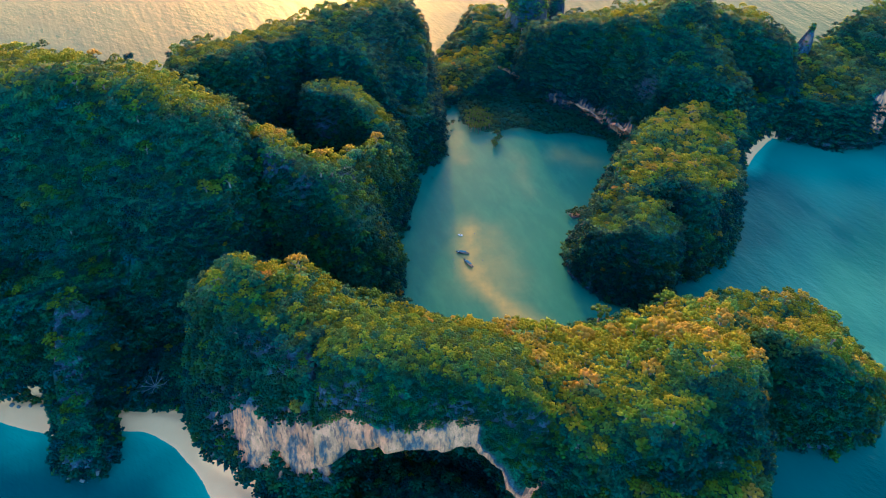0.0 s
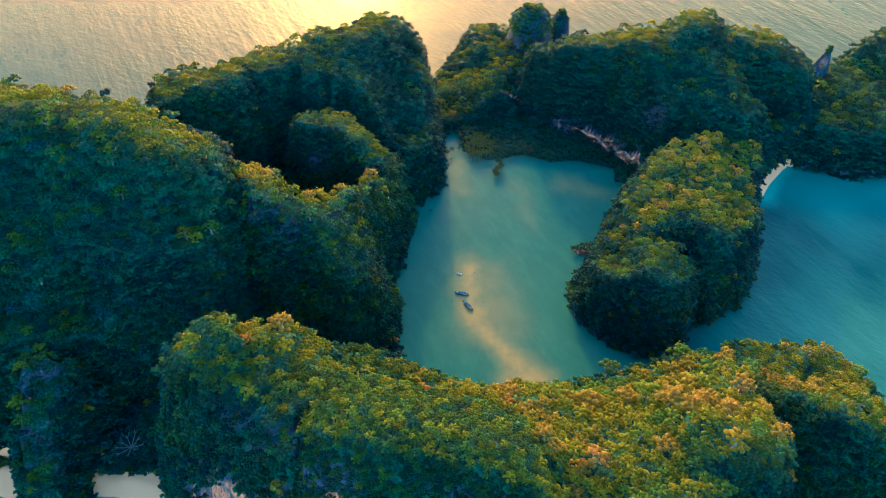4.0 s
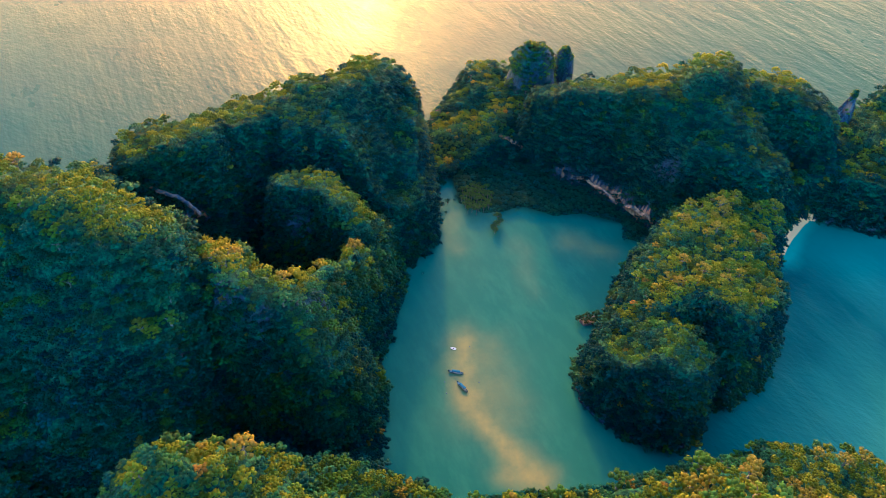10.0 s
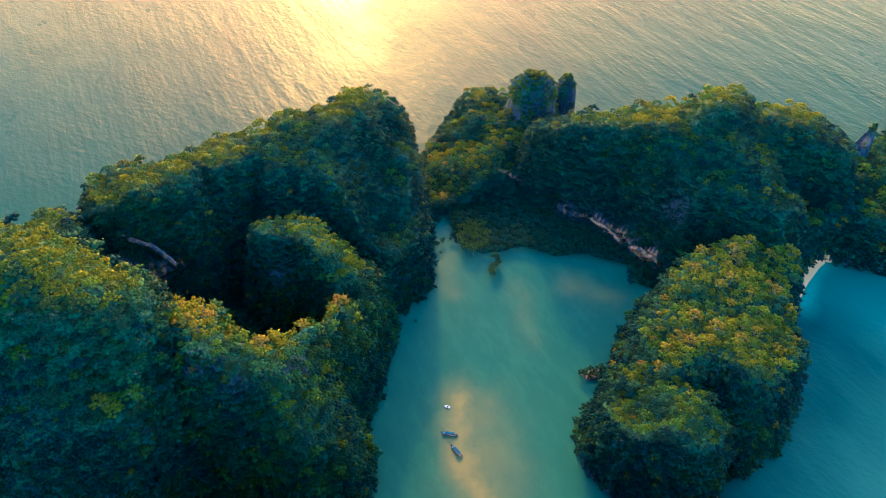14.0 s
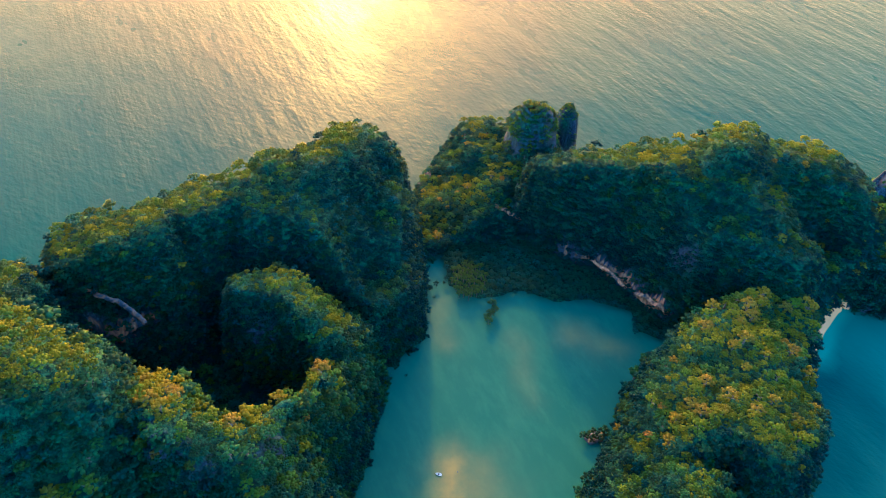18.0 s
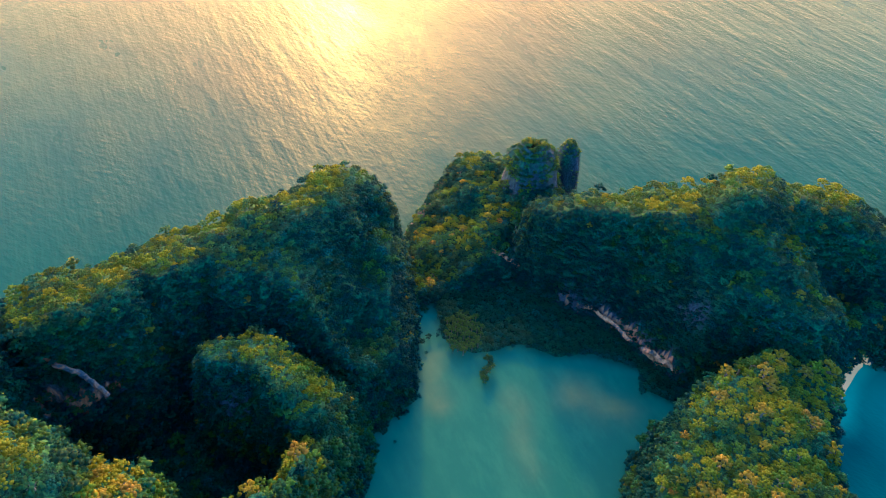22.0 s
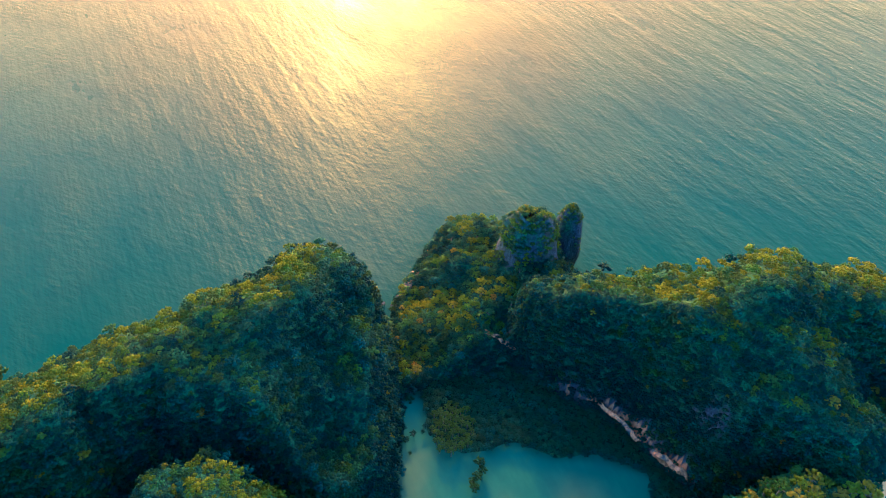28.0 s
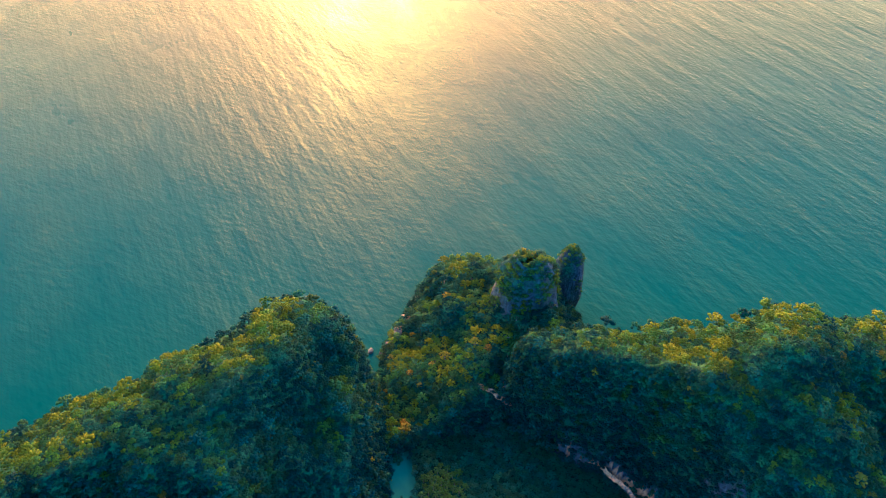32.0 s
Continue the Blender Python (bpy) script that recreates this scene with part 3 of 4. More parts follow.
def crown_shape(lobes, sprays, flat=0.75):
    """A crown one metre in radius: lobes of foliage in a dome, each a lumpy mass with leaf sprays standing off it. Returns points, triangles and normals."""
    co, tri, nrm, base = [], [], [], 0
    for i in range(lobes):
        a = 2.4 * i + rng.uniform(-0.35, 0.35)
        r = 0.80 * math.sqrt((i + 0.15) / lobes)
        centre = np.array([r * math.cos(a), r * math.sin(a), (0.95 * math.sqrt(max(0.0, 1 - r * r)) - 0.42 + rng.uniform(-0.10, 0.12)) * flat / 0.75])
        size = rng.uniform(0.85, 1.2) * 0.82 / math.sqrt(lobes)
        out = centre * 0.9 + (0, 0, 0.35)
        p = dome(size)
        co.append(p * (1, 1, 0.9) + centre)
        tri.append(DOME_FACES + base)
        nrm.append(p / np.linalg.norm(p, axis=1)[:, None] + 0.2 * out)
        base += 7
        for j in range(sprays):
            v = rng.normal(size=3)
            v[2] = abs(v[2]) * 0.9 - 0.2
            v /= np.linalg.norm(v)
            spot = centre + v * size * rng.uniform(0.85, 1.12)
            side = np.cross(v + rng.normal(0, 0.5, 3), (0.3, 0.2, 1.0))
            side /= np.linalg.norm(side)
            up = np.cross(v + rng.normal(0, 0.5, 3), side)
            up /= np.linalg.norm(up)
            w = rng.uniform(0.35, 0.65) * size
            co.append(np.array([spot - side * w * 0.6 - up * w * 0.4, spot + side * w * 0.6 - up * w * 0.3, spot + up * w * 0.8 + v * w * 0.3]))
            tri.append(np.array([(0, 1, 2)]) + base)
            nrm.append(np.tile(v + 0.2 * out + rng.normal(0, 0.2, 3), (3, 1)))
            base += 3
    n = np.concatenate(nrm)
    return np.concatenate(co), np.concatenate(tri), n / np.linalg.norm(n, axis=1)[:, None]


CROWNS = [crown_shape(19, 3), crown_shape(21, 3), crown_shape(17, 3), crown_shape(20, 3, 0.6), crown_shape(18, 3, 0.9), crown_shape(16, 4, 0.65)]
BUSHES = [crown_shape(7, 5, 0.85), crown_shape(8, 4, 0.8), crown_shape(6, 5, 1.0)]


def set_normals(me, normals):
    """Soft foliage shading: each point's normal looks out of the crown."""
    me.attributes.new("custom_normal", "FLOAT_VECTOR", "POINT").data.foreach_set("vector", np.asarray(normals, np.float32).ravel())


def crowd(name, places, sizes, tints, shapes, label, category="forest", small=None):
    """Many crowns in one mesh: places (n x 3), sizes (n), tints (n)."""
    co, tri, nrm, tint, base = [], [], [], [], 0
    pick, spin = rng.integers(0, len(shapes), len(places)), rng.uniform(0, 6.283, len(places))
    if small is not None:
        shapes = shapes + BUSHES
        pick = np.where(small, len(shapes) - 1 - pick % len(BUSHES), pick)
    for p, s, t, k, a in zip(places, sizes, tints, pick, spin):
        c, f, n = shapes[k]
        ca, sa = math.cos(a) * s, math.sin(a) * s
        q = np.empty_like(c)
        q[:, 0], q[:, 1], q[:, 2] = c[:, 0] * ca - c[:, 1] * sa, c[:, 0] * sa + c[:, 1] * ca, c[:, 2] * s * 1.05
        co.append(q + p)
        q = np.empty_like(n)
        q[:, 0], q[:, 1], q[:, 2] = (n[:, 0] * ca - n[:, 1] * sa) / s, (n[:, 0] * sa + n[:, 1] * ca) / s, n[:, 2]
        nrm.append(q)
        tri.append(f + base)
        tint.append(np.full(len(f), t, np.float32))
        base += len(c)
    me = bpy.data.meshes.new(name)
    fill(me, np.concatenate(co), np.concatenate(tri))
    me.attributes.new("tint", "FLOAT", "FACE").data.foreach_set("value", np.concatenate(tint))
    set_normals(me, np.concatenate(nrm))
    me.materials.append(LEAF)
    return tagged(new(name, me), label, category, kind="stuff")


def sample(weight, count):
    """Random places on the cells by weight (area included): x, y, z, slope, normal."""
    w = weight.ravel() / weight.sum()
    pick = rng.choice(w.size, count, p=w)
    iy, ix = np.divmod(pick, weight.shape[1])
    u, v = rng.random(count), rng.random(count)

    def at(f):
        return (f[iy, ix] * (1 - u) + f[iy, ix + 1] * u) * (1 - v) + (f[iy + 1, ix] * (1 - u) + f[iy + 1, ix + 1] * u) * v
    x, y, z = at(gx + jag_x * on_wall), at(gy + jag_y * on_wall), at(ground_z)
    sx, sy = at(slope_x), at(slope_y)
    nrm = np.stack([-sx, -sy, np.ones(count)], 1)
    nrm /= np.linalg.norm(nrm, axis=1)[:, None]
    return np.stack([x, y, z], 1), np.hypot(sx, sy), nrm, at(bare_map)


def thin_out(places, radius):
    """Keeps places that stand no nearer to one another than their radius."""
    cells, keep = {}, []
    for i, (p, r) in enumerate(zip(places, radius)):
        key = tuple((p // 4).astype(int))
        near = [j for dx in (-1, 0, 1) for dy in (-1, 0, 1) for dz in (-1, 0, 1) for j in cells.get((key[0] + dx, key[1] + dy, key[2] + dz), ())]
        if all(((places[j] - p) ** 2).sum() > (0.5 * (r + radius[j])) ** 2 for j in near):
            keep.append(i)
            cells.setdefault(key, []).append(i)
    return np.array(keep)


cell_area = STEP * STEP * np.sqrt(1 + steep[:-1, :-1] ** 2)
FOREST = {n: 1.0 for n in HILLS}
FOREST.update({"mangrove_bank": 1.3, "ravine": 1.0, "hollow_floor": 0.8, "cliff_foot": 1.2, "west_spur": 1.7})
SINGLE = {"front_hill": 110, "lagoon_island": 70, "headland": 35, "ring_ridge": 30, "west_hill": 25, "gap_hill": 20}
# heights above which crowns take the painted sun gold
SUNLIT_ABOVE = {"west_hill": 108, "ring_ridge": 66, "north_hill": 78, "east_hill": 66}
standing = []
for k, name in enumerate(PIECES):
    if name not in FOREST:
        continue
    mask = (cell_owner == k) & (cell_z > (0.1 if name == "mangrove_bank" else 0.6)) & (gx[:-1, :-1] > -265) & (gx[:-1, :-1] < 375)
    if not mask.any():
        continue
    weight = np.where(mask, cell_area, 0)
    area = weight.sum()
    places, sl, nrm, bare = sample(weight, int(area * 0.55 * FOREST[name] * (2.5 if name == "mangrove_bank" else 1)) + 4)
    if name == "mangrove_bank":
        bare = np.where((np.hypot((places[:, 0] - 26) / 13, (places[:, 1] - 486) / 17) < 1), 1.0, bare)
    ok = (rng.random(len(places)) > bare * np.where(bare > 0.65, 1.05, 0.85))
    places, sl, nrm = places[ok], sl[ok], nrm[ok]
    patch = fractal(places[:, 0], places[:, 1] + places[:, 2], 26, 91, 2)
    size = np.clip(rng.gamma(9, 0.32, len(places)) * (1.15 + 0.5 * patch), 1.4, 4.9) * np.where(sl > 1.6, 0.78, 1.06)
    if name in ("north_hill", "gap_hill", "east_hill", "hollow_knoll", "north_west_hill"):
        size *= 0.8
    if name == "front_hill":
        size *= np.where((places[:, 0] > 20) & (sl < 2.2), 1.22, 1.0)
    if name == "mangrove_bank":
        size = rng.uniform(1.4, 3.0, len(places))
    seaward = nrm[:, 1] > 0.6
    size = np.where(seaward, size * 1.25, size)
    keep = thin_out(places, size * np.where(seaward, 1.35, np.where(sl > 1.6, 0.98, 1.06)))
    places, sl, nrm, size, patch = places[keep], sl[keep], nrm[keep], size[keep], patch[keep]
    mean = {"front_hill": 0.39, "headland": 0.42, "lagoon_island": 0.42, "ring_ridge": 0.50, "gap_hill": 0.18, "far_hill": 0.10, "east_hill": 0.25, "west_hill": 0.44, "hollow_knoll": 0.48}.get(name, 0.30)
    # deep shade of these low floors is painted in as the darkest leaf tint
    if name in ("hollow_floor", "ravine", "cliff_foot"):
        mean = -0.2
    # crests and sun-facing slopes yellower: evening sun put into the leaf tint
    tint = np.clip(mean + 0.30 * np.clip(np.where(places[:, 2] > SUNLIT_ABOVE.get(name, 0), 1.1, 0.2) - sl + 1.2 * nrm[:, 1], -0.8, 1) + 0.45 * patch + rng.normal(0, 0.16, len(places)), 0.0, 0.71)
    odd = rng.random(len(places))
    # steep walls facing away from the sun stay dark: shade in the tint
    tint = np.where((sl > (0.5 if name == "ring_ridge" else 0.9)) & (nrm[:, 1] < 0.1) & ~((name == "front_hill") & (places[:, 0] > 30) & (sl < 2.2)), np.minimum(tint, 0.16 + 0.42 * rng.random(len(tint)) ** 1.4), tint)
    rare = 0.25 if name in ("front_hill", "headland", "lagoon_island") else 0.25
    tint = np.where(odd > 1 - 0.012 * rare, 0.93, np.where(odd > 1 - 0.035 * rare, 0.84, tint))
    lift = np.where(sl > 1.6, 0.3, 0.75) * size + rng.uniform(-0.35, 0.3, len(size)) * size
    if name == "mangrove_bank":
        # bank crowns tinted darker, the hill's shade laid into their colour
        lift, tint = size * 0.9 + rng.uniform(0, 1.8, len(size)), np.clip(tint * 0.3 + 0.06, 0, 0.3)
    spots = places + nrm * (size * np.where(sl > 1.6, 0.7, 0.2))[:, None] + np.stack([0 * lift, 0 * lift, lift], 1)
    lone = np.argsort(-size + rng.uniform(0, 1.2, len(size)))[:SINGLE.get(name, 0)]
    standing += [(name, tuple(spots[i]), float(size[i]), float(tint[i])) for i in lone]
    rest = np.setdiff1d(np.arange(len(size)), lone)
    spots, size, tint, wall_grown = spots[rest], size[rest], tint[rest], sl[rest] > 1.6
    label = {"mangrove_bank": "dense dark green mangroves", "ravine": "shaded dark green forest in a ravine"}.get(name, "dense green and yellowish tropical forest crowns")
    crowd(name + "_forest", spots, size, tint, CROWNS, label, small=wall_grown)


# ---- single things ----
def ground_at(x, y):
    c, w = (x + 340) / STEP, (y - 60) / STEP
    i, j = int(c), int(w)
    u, v = c - i, w - j
    return float((ground_z[j, i] * (1 - u) + ground_z[j, i + 1] * u) * (1 - v) + (ground_z[j + 1, i] * (1 - u) + ground_z[j + 1, i + 1] * u) * v)


def shape_mesh(name, co, faces, mat, tint=None, smooth=True):
    me = bpy.data.meshes.new(name)
    fill(me, co, np.asarray(faces), smooth)
    me.materials.append(mat)
    if tint is not None:
        me.attributes.new("tint", "FLOAT", "FACE").data.foreach_set("value", np.full(len(faces), tint, np.float32))
    return me


def part(name, me, parent, label=""):
    ob = new(name, me)
    ob.parent = parent
    return tagged(ob, label) if label else ob


def tube(points, radii, sides=6):
    """A tapering tube along points: coordinates and quads."""
    co, quads = [], []
    for k, (p, rad) in enumerate(zip(points, radii)):
        p = Vector(p)
        ahead = Vector(points[min(k + 1, len(points) - 1)]) - Vector(points[max(k - 1, 0)])
        turn = ahead.to_track_quat("Z", "Y")
        for i in range(sides):
            a = 2 * math.pi * i / sides
            co.append(p + turn @ Vector((rad * math.cos(a), rad * math.sin(a), 0)))
    for k in range(len(points) - 1):
        for i in range(sides):
            j = (i + 1) % sides
            quads.append((k * sides + i, k * sides + j, (k + 1) * sides + j, (k + 1) * sides + i))
    return [tuple(c) for c in co], quads


def joined(pieces):
    co, faces = [], []
    for c, f in pieces:
        faces += [tuple(i + len(co) for i in q) for q in f]
        co += c
    return co, faces


def trunk_pieces(height, seed, reach=0.5):
    r = random.Random(seed)
    top = (r.uniform(-0.08, 0.08), r.uniform(-0.08, 0.08), height)
    stem = tube([(0, 0, -0.4), (r.uniform(-0.05, 0.05), 0, height * 0.5), top], [0.13, 0.10, 0.06])
    limbs = []
    for i in range(4):
        a = i * 1.57 + r.uniform(-0.4, 0.4)
        limbs.append(tube([(top[0] * 0.8, top[1] * 0.8, height * 0.75), (reach * 0.5 * math.cos(a), reach * 0.5 * math.sin(a), height * 1.0),
                           (reach * math.cos(a), reach * math.sin(a), height * 1.12)], [0.06, 0.045, 0.02], 5))
    return joined([stem] + limbs)


def tree(name, shape, tint, seed, label, category="tree", height=1.1):
    """A tree with a crown one metre in radius; its foot is the origin."""
    root = new(name)
    part("trunk", shape_mesh("trunk", *trunk_pieces(height, seed), BARK), root)
    co, tri, normals = shape
    leaves = shape_mesh("crown", co * (1, 1, 1.05) + (0, 0, height), tri, LEAF, tint)
    set_normals(leaves, normals)
    part("crown", leaves, root)
    return tagged(root, label, category)


def put(root, spot, size, spin):
    root.matrix_basis = pose(*spot, 0, 0, spin) @ Matrix.Diagonal((size, size, size, 1))


TREE_WORDS = ["dark green tree", "green tree", "yellow-green tree", "olive yellow tree", "pale dry-leaved tree", "rust-orange dry-leaved tree"]
PLACE_WORDS = {"front_hill": "on the broad cliff-edged hill", "lagoon_island": "on the steep lagoon island", "headland": "on the seaward headland",
               "ring_ridge": "on the curved ridge", "west_hill": "on the high dark hill", "gap_hill": "on the low hill by the gap"}
made = {}
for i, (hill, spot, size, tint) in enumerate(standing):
    # colour levels follow the tint, with its painted sun and shade
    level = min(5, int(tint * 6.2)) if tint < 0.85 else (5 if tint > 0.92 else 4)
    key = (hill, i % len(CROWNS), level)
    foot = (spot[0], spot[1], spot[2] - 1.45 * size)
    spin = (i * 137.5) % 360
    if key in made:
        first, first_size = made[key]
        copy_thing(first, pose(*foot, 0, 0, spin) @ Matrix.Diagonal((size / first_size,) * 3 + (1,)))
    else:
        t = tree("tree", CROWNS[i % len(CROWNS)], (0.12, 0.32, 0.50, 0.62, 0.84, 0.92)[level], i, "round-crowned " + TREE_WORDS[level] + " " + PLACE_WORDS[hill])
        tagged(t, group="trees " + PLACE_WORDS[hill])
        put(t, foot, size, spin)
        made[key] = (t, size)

# trees that stand out: x, y, crown radius, tint, words
MARKED = [(-36, 305, 2.6, 0.97, "rust-orange dry-leaved tree over the lagoon"), (-34, 299, 3.6, 0.74, "pale olive tree over the lagoon"), (3, 524, 2.4, 0.95, "orange dry-leaved tree by the gap"),
          (-105, 354, 3.4, 0.92, "orange-brown tree on the hollow's rim"), (110, 391, 3.8, 0.91, "pale orange tree on the lagoon island"), (105, 375, 4.0, 0.91, "pale orange tree on the lagoon island"),
          (116, 364, 2.8, 0.93, "orange tree on the lagoon island"), (109, 353, 2.8, 0.96, "rust-orange tree on the lagoon island"), (186, 407, 3.0, 0.92, "orange tree on the lagoon island"),
          (-8, 238, 3.8, 0.91, "pale orange tree at the hill's lagoon edge"), (44, 236, 3.4, 0.91, "pale orange tree at the hill's lagoon edge"), (69, 240, 3.2, 0.90, "pale orange tree at the hill's lagoon edge"),
          (105, 248, 3.2, 0.89, "pale orange tree at the hill's lagoon edge"), (28, 236, 3.0, 0.90, "pale orange tree at the hill's lagoon edge"), (10, 545, 2.2, 0.90, "orange tree by the gap"),
          (16, 556, 2.2, 0.90, "orange tree by the gap"), (4, 552, 2.4, 0.88, "yellow-orange tree by the gap"), (85, 560, 3.0, 0.72, "bright yellow-green tree below the tower")]
for i, (x, y, size, tint, words) in enumerate(MARKED):
    t = tree("tree", CROWNS[i % len(CROWNS)], tint, 900 + i, words)
    put(t, (x, y, ground_at(x, y) + 0.9), size, 40 * i)

# leafless grey tree in the ravine
bare_tree = new("bare_tree")
tagged(bare_tree, "leafless pale grey tree with spreading branches", "tree")
part("trunk", shape_mesh("trunk", *tube([(0, 0, -1), (0.3, 0.1, 4), (0.2, 0.4, 8)], [0.5, 0.4, 0.25]), plain_material("dead_wood", (0.11, 0.105, 0.10), 0.9)), bare_tree)
for i in range(9):
    a, r = i * 0.70, random.Random(i)
    tip = Vector((math.cos(a), math.sin(a), 0)) * r.uniform(5.2, 8.0) + Vector((0, 0, r.uniform(8.5, 11)))
    mid = tip * 0.5 + Vector((0, 0, 3.0))
    pieces = [tube([(0.2, 0.3, 6.5), tuple(mid), tuple(tip)], [0.22, 0.15, 0.06], 5)]
    for k in (-1, 1):
        side = tip + Vector((math.cos(a + k), math.sin(a + k), 0.5)) * r.uniform(1.4, 2.6)
        pieces.append(tube([tuple(mid.lerp(tip, 0.4)), tuple(side)], [0.1, 0.04], 5))
    part("branch", shape_mesh("branch", *joined(pieces), bpy.data.materials["dead_wood"]), bare_tree)
bare_tree.location = (-148, 215, ground_at(-148, 215))


# ---- rock towers ----
def rock_column(name, centre, radii, height, profile, seed, label, lean=(0, 0), sink=3.0, rough=0.16):
    """A limestone column: profile gives the share of the radius from foot to top."""
    rows, sides = 22, 30
    co, quads = [], []
    for k in range(rows + 1):
        h = k / rows
        q = h * (len(profile) - 1)
        i = min(int(q), len(profile) - 2)
        share = profile[i] + (profile[i + 1] - profile[i]) * (q - i)
        for j in range(sides):
            a = 2 * math.pi * j / sides
            ca, sa = math.cos(a), math.sin(a)
            n1 = noise.noise((ca * 1.6 + seed, sa * 1.6, h * 2.2)) * rough * 1.6 + noise.noise((ca * 5 + seed, sa * 5, h * 5)) * rough * 0.7
            bulk = share * (1 + n1)
            co.append((centre[0] + lean[0] * h + radii[0] * bulk * ca, centre[1] + lean[1] * h + radii[1] * bulk * sa, -sink + (height + sink) * (h - 0.05 * (1 - abs(ca)) * h) + 1.2 * noise.noise((ca * 3, sa * 3 + seed, h * 3))))
    for k in range(rows):
        for j in range(sides):
            n = (j + 1) % sides
            quads.append((k * sides + j, k * sides + n, (k + 1) * sides + n, (k + 1) * sides + j))
    me = shape_mesh(name, co, quads, ROCK)
    me.attributes.new("bare", "FLOAT", "POINT").data.foreach_set("value", np.array([0.40 + 0.5 * noise.noise((x * 0.1, y * 0.1, z * 0.07)) for x, y, z in co], np.float32))
    return tagged(new(name, me), label, "rock"), np.array(co).reshape(rows + 1, sides, 3)


def clothe(name, rings, chance, size, label, top_from=16):
    """Scrub on a column: thick on its head, sparse on its sides."""
    spots, sizes = [], []
    for k in range(rings.shape[0]):
        for j in range(rings.shape[1]):
            p = rings[k, j]
            want = 0.75 if k >= top_from else chance * (0.4 + noise.noise((p[0] * 0.12, p[1] * 0.12, p[2] * 0.08)) * 1.6)
            if rng.random() < want and p[2] > 2:
                spots.append(p + (0, 0, 0.5))
                sizes.append(rng.uniform(0.7, 1.15) * size)
    crown_top = rings[-1].mean(axis=0)
    for q in range(14):
        spots.append(crown_top + np.array([rng.uniform(-0.25, 0.25) * np.ptp(rings[-3][:, 0]), rng.uniform(-0.25, 0.25) * np.ptp(rings[-3][:, 1]), 0.8]))
        sizes.append(size)
    crowd(name, np.array(spots), np.array(sizes), np.clip(rng.normal(0.40, 0.15, len(spots)), 0.1, 0.8), BUSHES, label, "scrub")


tower, rings = rock_column("rock_tower", (67, 595), (20, 16), 67, [1.35, 1.28, 1.18, 1.08, 1.0, 0.95, 0.88, 0.72, 0.32], 3.1, "blocky limestone tower with scrub on its head", sink=3)
clothe("tower_scrub", rings, 1.7, 2.3, "green and golden scrub on a limestone tower")
pillar, rings = rock_column("rock_pillar", (94, 621), (10, 10), 52, [0.75, 0.85, 1.0, 1.08, 1.05, 1.0, 0.9, 0.7, 0.2], 8.7, "slim thumb-shaped limestone pillar in the sea", lean=(1, 0))
clothe("pillar_scrub", rings, 0.10, 1.4, "golden scrub on a limestone pillar", 19)
spire, rings = rock_column("rock_pinnacle", (292, 551), (10, 8), 63, [1.5, 1.3, 1.1, 1.0, 0.9, 0.72, 0.55, 0.35, 0.08], 5.3, "sharp bare limestone pinnacle on the far hill", lean=(5, 0))
clothe("pinnacle_scrub", rings, 0.12, 1.4, "sparse scrub on a limestone pinnacle", 21)


# ---- the overhang above the cave ----
RIM = [(-56, 186), (-37, 178), (-16, 172), (5, 169), (15, 166), (30, 163), (50, 160)]


def overhang_section(x):
    """The overhang cut across at x: points (y, z) from the lip up over the brow to the back and under the roof; and the rim's y."""
    side = abs((x + 2) / 46)
    lip = 26 + 36 * max(0.0, 1 - side ** 3.0) ** 0.7 - (14 if x > 24 else 0) * min(1, (x - 24) / 14 if x > 24 else 0)
    if x < -28:
        lip = max(lip, 43)
    drop = 13 * side ** 6
    front = 155.5 + 2.5 * math.sin(x * 0.11) - 0.03 * x
    rim = float(np.interp(x, [p[0] for p in RIM], [p[1] for p in RIM]))
    brow = min(front + 4, rim - 5)
    loop = [(front + 1.5, lip), (front - 0.5, lip + 3), (front + 1, 70), (brow, 78 - drop), ((brow + rim) / 2 - 0.5, 88 - drop), (rim, 96 - drop * 0.7), (rim + 12, 97 - drop), (rim + 32, 88 - drop), (rim + 34, 40),
            (front + 30, lip + 1), (front + 14, lip - 1)]
    return [(y, max(z, lip - 2)) for y, z in loop], rim


